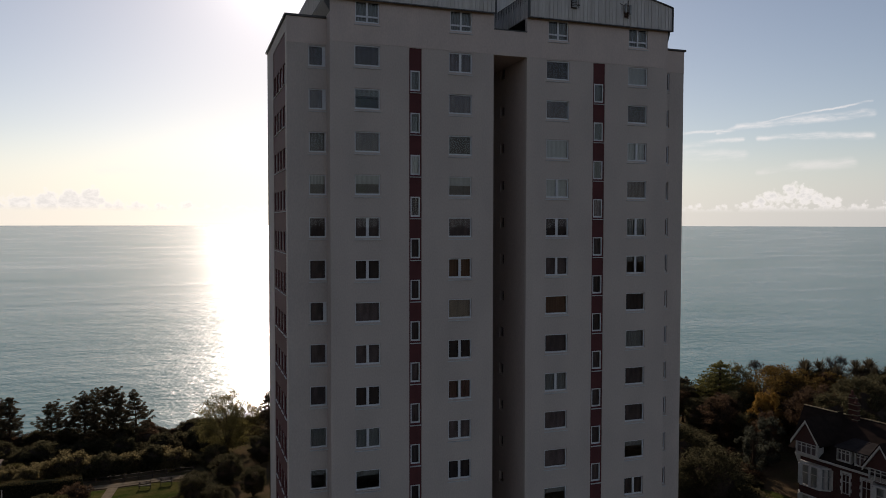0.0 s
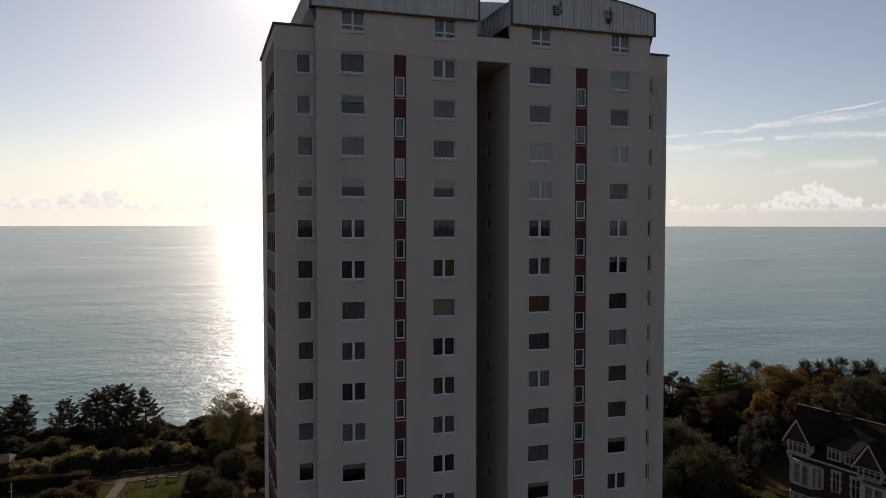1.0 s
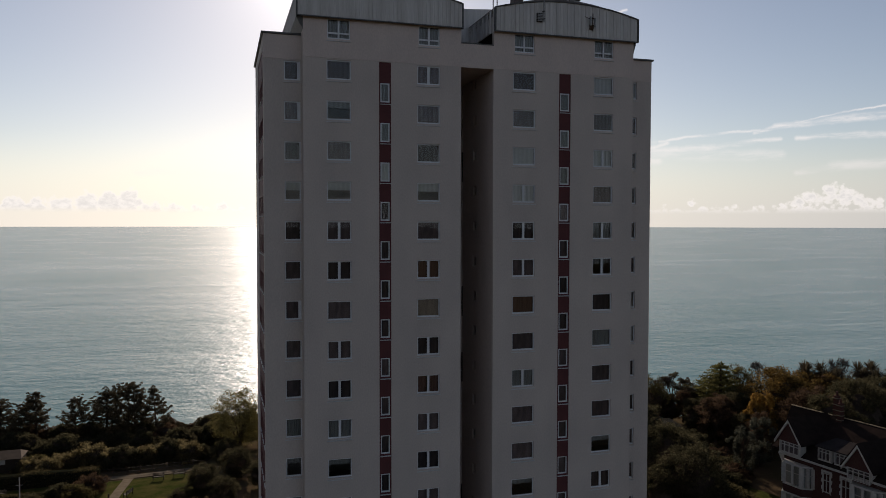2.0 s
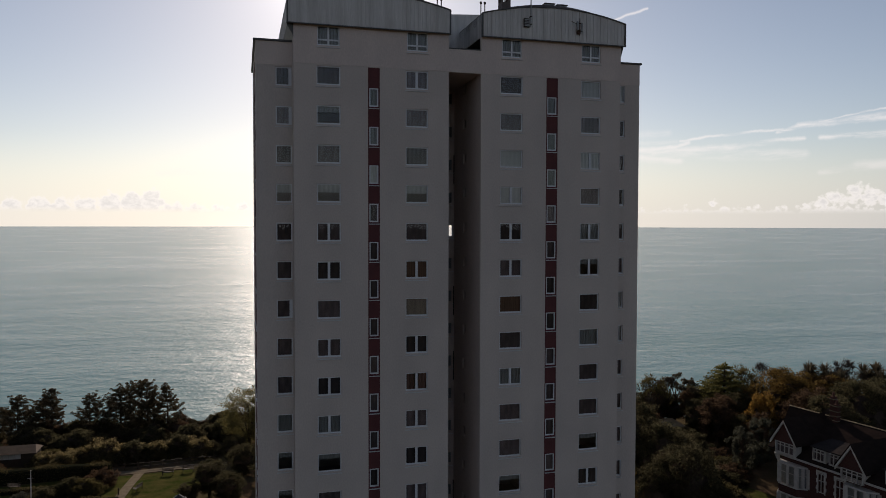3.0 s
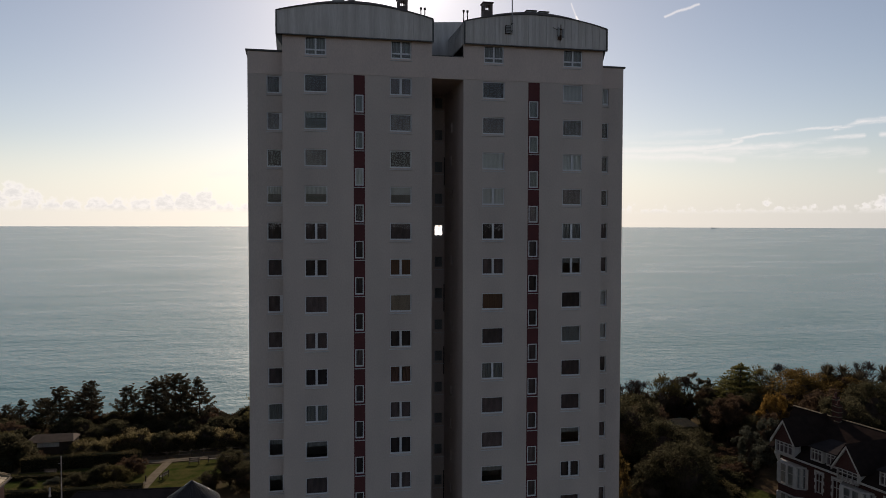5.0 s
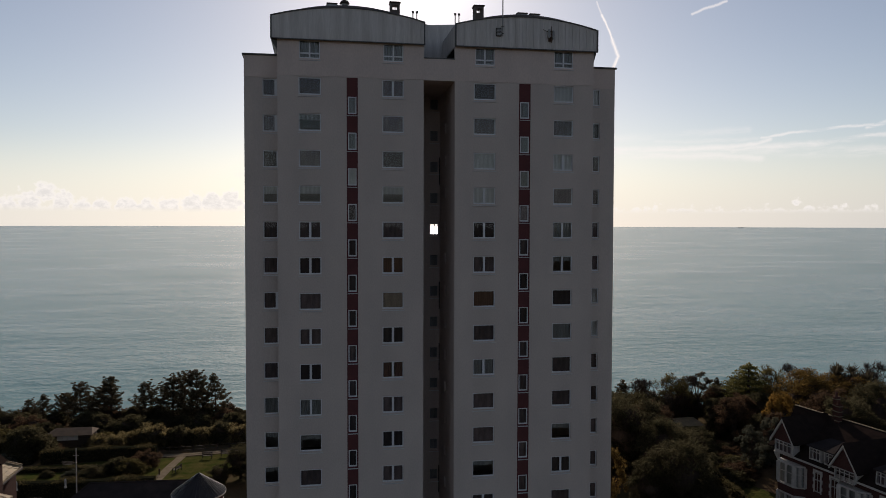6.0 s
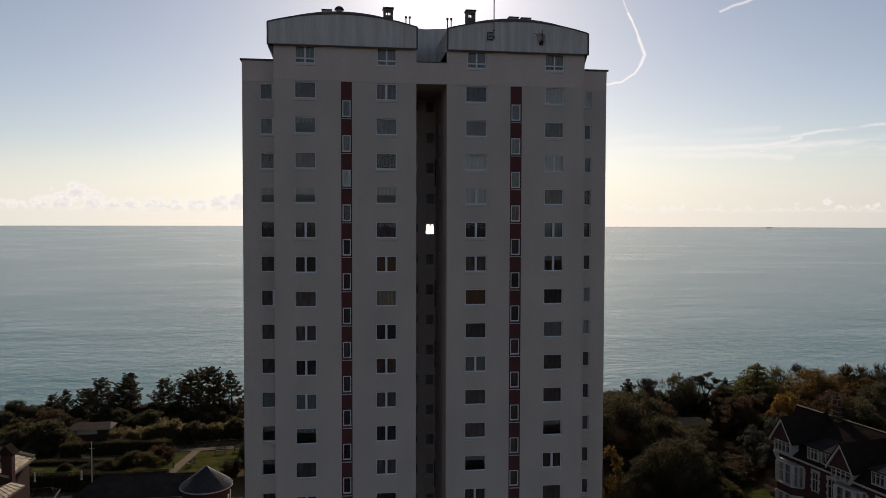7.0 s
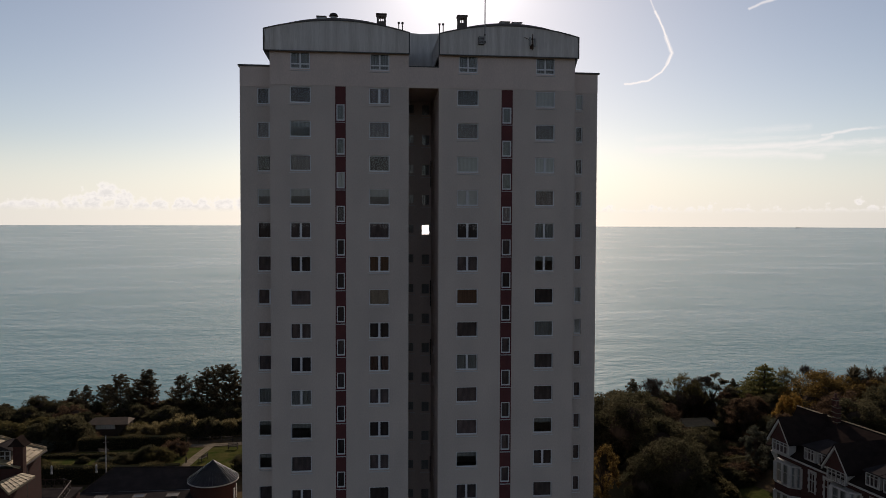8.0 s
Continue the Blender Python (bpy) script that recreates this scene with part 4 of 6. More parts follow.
for a, z in ((-0.16, 0.1), (0.2, 0.02)):
    bm = bmesh.new()
    add_tube(bm, [(a, -0.26, z - 0.34), (a, -0.26, z - 0.3), (a, -0.26, z + 0.3), (a, -0.26, z + 0.34)], [0.05, 0.085, 0.085, 0.05], 10)
    part("panel_antenna", bm, M["metal"], dish, "weathered grey tubular panel antenna")
for z in (-0.2, 0.28):
    bm = bmesh.new()
    add_box(bm, -0.24, -0.24, z, 0.28, -0.17, z + 0.06)
    add_box(bm, -0.06, -0.18, z, 0.0, 0.04, z + 0.06)
    part("cross_arm", bm, M["rust"], dish)
bm = bmesh.new()
add_tube(bm, [(-0.62, -0.22, 0.42), (-0.1, -0.22, 0.2)], 0.022, 6)
part("stay", bm, M["rust"], dish)
box_part("junction_box", (-0.14, -0.13, -0.46, 0.16, 0.0, -0.14), M["rust"], dish, "", 0.02)
for sx in (-1.75, 1.55):
    sp = group_at("vent_pipe", pose(sx, 0.3, 46.75), "pair of thin metal vent pipes on the roof edge", "pipe")
    for a in (-0.15, 0.15):
        bm = bmesh.new()
        add_tube(bm, [(a, 0, -0.3), (a, 0, 0.75), (a, 0, 0.76), (a, 0, 0.9)], [0.04, 0.04, 0.09, 0.09], 8)
        part("pipe", bm, M["darkmetal"], sp)


# ---- brick house beside the tower ----
def turn_matrix(x, y, z, ux, uy):
    n = math.hypot(ux, uy)
    return Matrix.Translation((x, y, z)) @ Matrix.Rotation(math.atan2(uy / n, ux / n), 4, "Z")


HOUSE = turn_matrix(38.42, 11.46, 0.25, 0.156, -0.988)
house = group_at("brick_house", HOUSE, "large dark red brick house with white gables and bay windows", "house")
EAVE = 7.85


def casement(parent, x0, y0, z0, x1, z1, n, transom=0.68, t=0.07):
    """A white casement of n lights in the plane y = y0, facing -y."""
    w = (x1 - x0) / n
    bm = bmesh.new()
    for xa, za, xb, zb in ((x0 - t / 2, z0, x0 + t / 2, z1), (x1 - t / 2, z0, x1 + t / 2, z1), (x0 + t / 2, z0, x1 - t / 2, z0 + t), (x0 + t / 2, z1 - t, x1 - t / 2, z1)):
        add_box(bm, xa, y0 - 0.05, za, xb, y0 + 0.05, zb)
    bmesh.ops.remove_doubles(bm, verts=bm.verts, dist=0.001)
    win = part("window", bm, M["white"], parent, "white painted casement")
    for i in range(1, n):
        box_part("mullion", (x0 + i * w - t / 2, y0 - 0.045, z0 + t, x0 + i * w + t / 2, y0 + 0.045, z1 - t), M["white"], win)
    zt = z0 + (z1 - z0) * transom
    box_part("transom", (x0 + t / 2, y0 - 0.04, zt, x1 - t / 2, y0 + 0.04, zt + t), M["white"], win)
    bm = bmesh.new()
    vs = [bm.verts.new(v) for v in ((x0, y0, z0), (x1, y0, z0), (x1, y0, z1), (x0, y0, z1))]
    bm.faces.new(vs)
    part("pane", bm, M["dullglass"], win)
    # dark sheet close behind the panes instead of a dim room
    box_part("backing", (x0, y0 + 0.25, z0, x1, y0 + 0.3, z1), M["dim_sheet"], win, "dim room behind the panes")
    return win


bm = bmesh.new()
add_box(bm, -0.7, 0.0, -1, 17.0, 10.5, EAVE)
add_box(bm, -4.0, 4.0, -1, -0.7, 10.5, EAVE)
part("wall", bm, M["brick"], house)
bm = bmesh.new()
add_prism(bm, [(-0.55, EAVE - 0.1), (5.2, 11.15), (10.95, EAVE - 0.1), (10.95, EAVE - 0.3), (5.2, 10.95), (-0.55, EAVE - 0.3)], "x", -1.1, 17.4)
add_prism(bm, [(3.4, EAVE - 0.1), (5.2, 11.12), (10.9, EAVE - 0.1)], "x", -4.4, -1.1)
part("roof", bm, M["tile"], house, "dark brown clay tile roof")
bm = bmesh.new()
add_tube(bm, [(-4.4, 5.2, 11.17), (17.4, 5.2, 11.2)], 0.06, 8)
part("ridge", bm, M["paletile"], house, "pale clay ridge tiles")
bm = bmesh.new()
add_box(bm, -1.2, -0.62, EAVE - 0.32, 17.4, -0.5, EAVE - 0.16)
add_box(bm, -1.2, -0.1, EAVE - 0.55, 17.0, -0.02, EAVE - 0.35)
part("gutter", bm, M["white"], house, "white painted eaves gutter")
for c, apex, wide in ((0.1, 11.3, 1.62), (7.6, 10.75, 1.6), (15.2, 10.5, 1.6)):
    base = apex - 2.3
    bm = bmesh.new()
    add_prism(bm, [(c - wide + 0.1, base - 0.05), (c, apex - 0.14), (c + wide - 0.1, base - 0.05)], "y", -0.75, -0.65)
    gable = part("gable", bm, M["brick"], house, "tile-hung dark red gable")
    bm = bmesh.new()
    for s in (-1, 1):
        add_prism(bm, [(c, apex), (c + s * wide, base - 0.12), (c + s * wide, base - 0.42), (c, apex - 0.28)], "y", -0.95, -0.78)
    part("bargeboard", bm, M["white"], gable, "white painted bargeboard")
    bm = bmesh.new()
    for s in (-1, 1):
        add_prism(bm, [(c, apex + 0.02), (c + s * (wide + 0.05), base - 0.1), (c + s * (wide + 0.05), base - 0.0), (c, apex + 0.14)], "y", -0.98, 5.0)
    part("gable_roof", bm, M["tile"], house, "dark brown clay tile gable roof")
    bm = bmesh.new()
    add_box(bm, c - 1.15, -0.42, EAVE - 0.25, c + 1.3, 0.2, base + 0.3)
    add_box(bm, c - 1.15, -0.7, EAVE - 0.25, c - 1.0, -0.42, base + 0.3)
    add_box(bm, c + 1.15, -0.7, EAVE - 0.25, c + 1.3, -0.42, base + 0.3)
    add_box(bm, c - 1.0, -0.7, EAVE - 0.25, c + 1.15, -0.42, base - 1.15)
    add_box(bm, c - 1.0, -0.7, base - 0.05, c + 1.15, -0.42, base + 0.3)
    part("bay_wall", bm, M["white"], house)
    win = casement(house, c - 1.0, -0.76, base - 1.15, c + 1.15, base - 0.05, 4)
    # canted two-storey bay below
    for z0, z1 in ((4.75, 6.75), (1.6, 3.7)):
        bm = bmesh.new()
        o = [(c - 1.1, 0.05), (c - 0.55, -0.8), (c + 1.6, -0.8), (c + 2.3, 0.05)]
        add_prism(bm, o, "z", z0 - 0.95, z0 - 0.12)
        part("bay_apron", bm, M["brick"], house)
        bm = bmesh.new()
        add_prism(bm, [(a * 1.0, b - 0.06) for a, b in o], "z", z0 - 0.12, z0)
        posts = []
        for (a, b), (a2, b2) in zip(o, o[1:]):
            for f in (0.04, 0.5, 0.96):
                posts.append((a + (a2 - a) * f, b + (b2 - b) * f))
        bay = part("bay_window", bm, M["white"], house, "white painted canted bay window")
        bm = bmesh.new()
        add_prism(bm, [(a, b - 0.06) for a, b in o], "z", z1, z1 + 0.16)
        part("bay_head", bm, M["white"], bay)
        for px_, py_ in posts:
            w = 0.13 if abs(py_ + 0.8) < 0.01 and abs(px_ - (c + 0.525)) < 0.1 else 0.2
            box_part("mullion", (px_ - w, py_ - 0.03, z0, px_ + w, py_ + 0.07, z1), M["white"], bay)
        for (a, b), (a2, b2) in zip(o, o[1:]):
            bm = bmesh.new()
            add_tube(bm, [(a, b, z0 + 1.25), (a2, b2, z0 + 1.25)], 0.04, 4)
            part("transom", bm, M["white"], bay)
        bm = bmesh.new()
        for (a, b), (a2, b2) in zip(o, o[1:]):
            bm.faces.new([bm.verts.new(v) for v in ((a, b + 0.03, z0), (a2, b2 + 0.03, z0), (a2, b2 + 0.03, z1), (a, b + 0.03, z1))])
        part("pane", bm, M["dullglass"], bay)
        bm = bmesh.new()
        add_prism(bm, [(a, b + 0.3) for a, b in o], "z", z0, z1)
        part("net_curtain", bm, M["net"], bay)
for x0, x1 in ((3.2, 4.45), (5.0, 6.4), (10.7, 12.0), (12.6, 13.9)):
    bm = bmesh.new()
    add_box(bm, x0 - 0.12, 0.0, 8.0, x1 + 0.12, 1.8, 9.3)
    add_box(bm, x0 - 0.12, -0.3, 8.0, x0, 0.0, 9.3)
    add_box(bm, x1, -0.3, 8.0, x1 + 0.12, 0.0, 9.3)
    add_box(bm, x0, -0.3, 9.22, x1, 0.0, 9.3)
    add_box(bm, x0, -0.3, 8.0, x1, 0.0, 8.12)
    dormer = part("dormer", bm, M["white"], house, "white painted dormer")
    casement(dormer, x0, -0.36, 8.12, x1, 9.22, 3)
    bm = bmesh.new()
    add_prism(bm, [(-0.55, 9.3), (-0.55, 9.4), (2.6, 9.75), (2.6, 9.3)], "x", x0 - 0.25, x1 + 0.25)
    part("dormer_roof", bm, M["slate"], dormer, "dark grey dormer roof")
for x0, x1 in ((3.55, 4.25), (5.5, 6.35), (11.0, 11.7), (13.0, 13.7)):
    for z0 in (4.9, 1.7):
        win = casement(house, x0, -0.02, z0, x1, z0 + 1.9, 2, 0.6)
        bm = bmesh.new()
        for i in range(6):
            g = 0.22 if i % 2 else 0.12
            add_box(bm, x0 - g, -0.06, z0 - 0.1 + i * 0.35, x0 - 0.035, 0.04, z0 + 0.25 + i * 0.35)
            add_box(bm, x1 + 0.035, -0.06, z0 - 0.1 + i * 0.35, x1 + g, 0.04, z0 + 0.25 + i * 0.35)
        add_box(bm, x0 - 0.2, -0.08, z0 + 1.95, x1 + 0.2, 0.04, z0 + 2.15)
        part("surround", bm, M["white"], win, "white toothed stone surround")


def chimney_stack(parent, x, y, z0, z1, w, d):
    bm = bmesh.new()
    add_box(bm, x - w / 2, y - d / 2, z0, x + w / 2, y + d / 2, z1)
    st = part("chimney", bm, M["brick2"], parent, "tall banded brick chimney")
    for f in (0.45, 0.6, 0.75, 0.92):
        bm = bmesh.new()
        z = z0 + (z1 - z0) * f
        add_box(bm, x - w / 2 - 0.07, y - d / 2 - 0.07, z, x + w / 2 + 0.07, y + d / 2 + 0.07, z + 0.09, 0.02)
        part("band", bm, M["path"], st, "pale projecting chimney band")
    bm = bmesh.new()
    add_tube(bm, [(x, y, z1), (x, y, z1 + 0.45)], [0.15, 0.11], 8)
    part("chimney_pot", bm, M["brick2"], st)


chimney_stack(house, 0.95, 5.3, 9.5, 13.3, 0.46, 0.46)
chimney_stack(house, 1.75, 4.8, 9.5, 12.7, 0.46, 0.46)
chimney_stack(house, 7.9, 5.4, 9.5, 14.0, 0.5, 0.5)
chimney_stack(house, 8.7, 5.2, 9.5, 13.6, 0.5, 0.5)
bm = bmesh.new()
add_prism(bm, [(-0.95, 8.05), (-0.95, 8.15), (0.7, 8.95), (0.7, 8.05)], "x", -1.75, -1.12)
part("pent_roof", bm, M["tile"], house, "small brown tile pent roof")
bm = bmesh.new()
add_prism(bm, [(-0.9, EAVE - 0.2), (-0.15, EAVE - 0.2), (-0.15, EAVE - 2.8), (-0.3, EAVE - 2.4), (-0.35, EAVE - 1.2)], "x", -1.0, -0.88)
part("eaves_bracket", bm, M["white"], house, "white painted scrolled eaves bracket")

# ---- long slate-roofed hall with a conical turret ----
hall = group_at("garden_hall", pose(0, 0, 0), "brick hall with grey slate roof and conical lead turret", "house")
bm = bmesh.new()
add_box(bm, -34.6, 25.7, -5, -22.6, 32.4, 0.45)
add_box(bm, -36.6, 21.5, -5, -24.0, 25.7, 0.55)
part("wall", bm, M["brick2"], hall)
bm = bmesh.new()
vs = [bm.verts.new(v) for v in ((-36.2, 25.4, 1.25), (-22.0, 25.4, 1.25), (-22.0, 32.8, 0.5), (-34.6, 32.8, 0.5), (-33.9, 29.0, 2.75), (-22.8, 29.0, 2.5))]
for f in ((0, 1, 5, 4), (1, 2, 5), (2, 3, 4, 5), (3, 0, 4), (0, 3, 2, 1)):
    bm.faces.new([vs[i] for i in f])
part("roof", bm, M["slate"], hall, "grey slate hipped roof")
bm = bmesh.new()
add_tube(bm, [(-33.9, 29.0, 2.77), (-22.8, 29.0, 2.52)], 0.09, 8)
add_tube(bm, [(-36.2, 25.4, 1.27), (-33.9, 29.0, 2.77)], 0.08, 8)
part("ridge", bm, M["slate"], hall, "dark ridge roll")
box_part("gutter", (-36.3, 25.22, 1.1, -24.2, 25.36, 1.22), M["lead"], hall, "pale painted eaves gutter")
bm = bmesh.new()
vs = [bm.verts.new(v) for v in ((-38.2, 21.2, 0.75), (-23.6, 21.2, 0.75), (-23.6, 25.5, 1.23), (-36.2, 25.5, 1.23), (-38.2, 21.2, 0.6), (-23.6, 21.2, 0.6))]
bm.faces.new([vs[i] for i in (0, 1, 2, 3)])
bm.faces.new([vs[i] for i in (0, 4, 5, 1)])
part("lower_roof", bm, M["slate"], hall, "low-pitched grey roof with skylights")
for x in (-34.3, -30.2, -26.6):
    bm = bmesh.new()
    for a, b, c_, d_ in ((0, 0, 1.3, 0.1), (0, 1.0, 1.3, 1.1), (0, 0.1, 0.1, 1.0), (1.2, 0.1, 1.3, 1.0)):
        add_box(bm, x + a, 23.3 + b, 0.9, x + c_, 23.3 + d_, 1.22)
    sk = part("skylight", bm, M["darkmetal"], hall, "metal framed roof skylight")
    bm = bmesh.new()
    bm.faces.new([bm.verts.new(v) for v in ((x + 0.1, 23.4, 1.16), (x + 1.2, 23.4, 1.16), (x + 1.2, 24.3, 1.2), (x + 0.1, 24.3, 1.2))])
    # opaque panes: two painted dark, one in lead to imitate a bright reflection
    part("pane", bm, M["lead"] if x > -31 and x < -30 else M["dim"], sk)
TX, TY, TZ, TR = -21.8, 25.1, 2.5, 2.8
bm = bmesh.new()
add_tube(bm, [(TX, TY, -4), (TX, TY, TZ - 0.05)], TR - 0.3, 32)
turret = part("turret", bm, M["brick2"], hall, "round brick turret")
bm = bmesh.new()
n = 40
ring = [bm.verts.new((TX + TR * math.cos(i * 2 * math.pi / n), TY + TR * math.sin(i * 2 * math.pi / n), TZ)) for i in range(n)]
tip = bm.verts.new((TX, TY, 4.55))
for i in range(n):
    bm.faces.new((ring[i], ring[(i + 1) % n], tip))
bm.faces.new(ring[::-1])
cone = part("turret_roof", bm, M["lead"], turret, "conical seamed lead roof")
for i in range(n):
    a = i * 2 * math.pi / n
    bm = bmesh.new()
    add_tube(bm, [(TX + TR * math.cos(a), TY + TR * math.sin(a), TZ + 0.03), (TX + 0.06 * math.cos(a), TY + 0.06 * math.sin(a), 4.55)], [0.045, 0.02], 4)
    part("seam", bm, M["lead"], cone)
bm = bmesh.new()
add_tube(bm, [(TX, TY, TZ - 0.14), (TX, TY, TZ - 0.02)], TR + 0.02, 40)
part("eaves_ring", bm, M["white"], turret, "white painted eaves")
box_part("window", (-19.45, 24.2, 0.0, -19.33, 26.0, 1.5), M["white"], turret, "white framed window")

# ---- house with pale tiled roofs and a stout chimney ----
cottage = group_at("corner_house", pose(0, 0, 0), "brick corner house with pale weathered tile roofs", "house")
bm = bmesh.new()
add_box(bm, -44, 10.2, -5, -36.2, 15.3, 9.0)
add_box(bm, -38.6, 7.0, -5, -35.35, 10.2, 8.0)
part("wall", bm, M["brick2"], cottage)
bm = bmesh.new()
add_prism(bm, [(-45.0, 9.15), (-40.4, 10.6), (-35.8, 9.2), (-35.8, 9.08), (-40.4, 10.45), (-45.0, 9.0)], "y", 9.9, 15.6)
roof = part("roof", bm, M["paletile"], cottage, "pale weathered stone tile roof")
for j in range(9):
    for i in range(11):
        x0, x1 = -35.8 - 0.5 * j, -35.8 - 0.5 * j - 0.52
        z0, z1 = 9.2 + 0.5 * j * 0.3043 + 0.05, 9.2 + (0.5 * j + 0.52) * 0.3043 + 0.015
        y0 = 9.95 + 0.51 * i + (0.25 if j % 2 else 0.0)
        y1 = min(y0 + 0.49, 15.58)
        lift = 0.012 * ((i * 7 + j * 3) % 4)
        link_mesh("tile", [(x0, y0, z0 + lift), (x0, y1, z0 + lift), (x1, y1, z1), (x1, y0, z1), (x0, y0, z0 - 0.04), (x0, y1, z0 - 0.04), (x1, y1, z1 - 0.04), (x1, y0, z1 - 0.04)],
                  [(0, 1, 2, 3), (0, 4, 5, 1), (1, 5, 6, 2), (3, 2, 6, 7), (0, 3, 7, 4)], M["paletile"], roof)
for y in (15.55, 15.2):
    bm = bmesh.new()
    add_tube(bm, [(-40.4, y, 10.68), (-35.75, y, 9.3)], 0.07, 6)
    part("verge", bm, M["paletile"], cottage, "pale mortar verge")
bm = bmesh.new()
vs = [bm.verts.new(v) for v in ((-36.3, 7.0, 8.9), (-35.14, 6.4, 8.08), (-34.66, 10.4, 8.22), (-35.6, 10.0, 8.66))]
bm.faces.new(vs)
low = [bm.verts.new((v.co.x, v.co.y, v.co.z - 0.16)) for v in vs]
bm.faces.new(low[::-1])
for i in range(4):
    bm.faces.new((vs[i], vs[(i + 1) % 4], low[(i + 1) % 4], low[i]))
porch = part("porch_roof", bm, M["paletile"], cottage, "pale weathered lean-to tile roof")
A, B, C, D = (Vector(v) for v in ((-36.3, 7.0, 8.9), (-35.14, 6.4, 8.08), (-34.66, 10.4, 8.22), (-35.6, 10.0, 8.66)))
for j in range(7):
    for i in range(9):
        f0, f1, g0, g1 = i / 9, (i + 0.93) / 9, j / 7, (j + 1.05) / 7
        q = [A.lerp(B, f).lerp(D.lerp(C, f), min(g, 1)) for f, g in ((f0, g0), (f1, g0), (f1, g1), (f0, g1))]
        up = [(v.x, v.y, v.z + (0.06 if k < 2 else 0.02) + 0.01 * ((i + 2 * j) % 3)) for k, v in enumerate(q)]
        dn = [(v.x, v.y, v.z + 0.005) for v in q]
        link_mesh("tile", up + dn, [(0, 1, 2, 3), (0, 4, 5, 1), (1, 5, 6, 2), (3, 0, 4, 7)], M["paletile"], porch)
bm = bmesh.new()
add_box(bm, -36.45, 10.15, 3, -35.6, 10.85, 11.1)
ch = part("chimney", bm, M["brick2"], cottage, "stout brick chimney with flared cap")
bm = bmesh.new()
add_prism(bm, [(-36.85, 11.1), (-36.5, 11.4), (-36.15, 11.85), (-35.95, 11.85), (-35.6, 11.4), (-35.25, 11.1)], "y", 9.9, 11.1)
part("cap", bm, M["tile"], ch)
bm = bmesh.new()
add_box(bm, -38.6, 10.75, 8.9, -36.9, 12.6, 10.6)
dormer = part("dormer", bm, M["timber"], cottage, "dark timber dormer")
casement(dormer, -38.3, 10.7, 9.15, -36.95, 10.55, 3, 0.62)
bm = bmesh.new()
add_prism(bm, [(-38.9, 10.6), (-37.7, 11.05), (-36.7, 10.6)], "y", 10.45, 13.0)
part("dormer_roof", bm, M["slate"], dormer, "grey slate dormer roof")
box_part("downpipe", (-36.15, 11.9, -4, -36.03, 12.02, 9.1), M["darkmetal"], cottage)
box_part("gutter", (-35.82, 9.9, 8.95, -35.7, 15.6, 9.07), M["darkmetal"], cottage)
bm = bmesh.new()
add_box(bm, -37.9, 12.6, -5, -33.7, 18.2, 4.1)
terrace = part("terrace", bm, M["brick2"], cottage, "flat-roofed brick terrace wing")
box_part("deck", (-38.0, 12.4, 4.1, -33.5, 18.4, 4.3), M["slate"], terrace, "dark flat roof deck")

rail = group_at("balcony_railing", pose(0, 0, 4.3), "dark iron balcony railing with crossed bars", "railing")
loop = [(-37.9, 18.2), (-35.3, 18.2), (-34.3, 17.5), (-33.65, 12.6)]
for (a, b), (c_, d_) in zip(loop, loop[1:]):
    for h, r in ((0.95, 0.045), (0.12, 0.025)):
        bm = bmesh.new()
        add_tube(bm, [(a, b, h), (c_, d_, h)], r, 6)
        part("rail", bm, M["darkmetal"], rail)
    n = max(2, round(math.hypot(c_ - a, d_ - b) / 0.75))
    for i in range(n):
        p, q = i / n, (i + 1) / n
        bm = bmesh.new()
        x0, y0, x1, y1 = a + (c_ - a) * p, b + (d_ - b) * p, a + (c_ - a) * q, b + (d_ - b) * q
        add_tube(bm, [(x0, y0, 0), (x0, y0, 0.95)], 0.034, 6)
        add_tube(bm, [(x0, y0, 0.12), (x1, y1, 0.95)], 0.026, 5)
        add_tube(bm, [(x1, y1, 0.12), (x0, y0, 0.95)], 0.026, 5)
        part("cross_bar", bm, M["darkmetal"], rail)

# ---- garden furniture and small buildings ----
gz = lambda x, y: float(ground_z(x, y))
pole = group_at("flagpole", pose(-39.3, 42.3, gz(-39.3, 42.3)), "white painted flagpole standing on the lawn", "flagpole")
bm = bmesh.new()
ph = 2.75 - gz(-39.3, 42.3)
add_tube(bm, [(0, 0, 0), (0, 0, ph)], [0.09, 0.05], 10)
part("pole", bm, M["white"], pole)
bm = bmesh.new()
add_tube(bm, [(0, 0, ph), (0, 0, ph + 0.06), (0, 0, ph + 0.12)], [0.05, 0.09, 0.03], 10)
part("finial", bm, M["metal"], pole)
bm = bmesh.new()
add_tube(bm, [(-0.35, 0, ph - 0.8), (0.35, 0, ph - 0.8)], 0.025, 6)
part("cross_arm", bm, M["white"], pole)


def bench(x, y, a, lift=0.1):
    b = group_at("garden_bench", pose(x, y, gz(x, y) + lift, 0, 0, a), "weathered wooden garden bench beside the path", "bench", "garden benches")
    for i in range(4):
        box_part("seat_slat", (-0.8, -0.24 + i * 0.13, 0.42, 0.8, -0.13 + i * 0.13, 0.46), M["timber"], b)
    for i in range(3):
        box_part("back_slat", (-0.8, 0.27, 0.55 + i * 0.14, 0.8, 0.31, 0.65 + i * 0.14), M["timber"], b)
    for sx in (-0.76, 0.68):
        box_part("leg", (sx, -0.24, 0, sx + 0.08, -0.16, 0.64), M["timber"], b)
        box_part("leg", (sx, 0.22, 0, sx + 0.08, 0.3, 0.98), M["timber"], b)
        box_part("armrest", (sx, -0.26, 0.64, sx + 0.08, 0.24, 0.68), M["timber"], b)


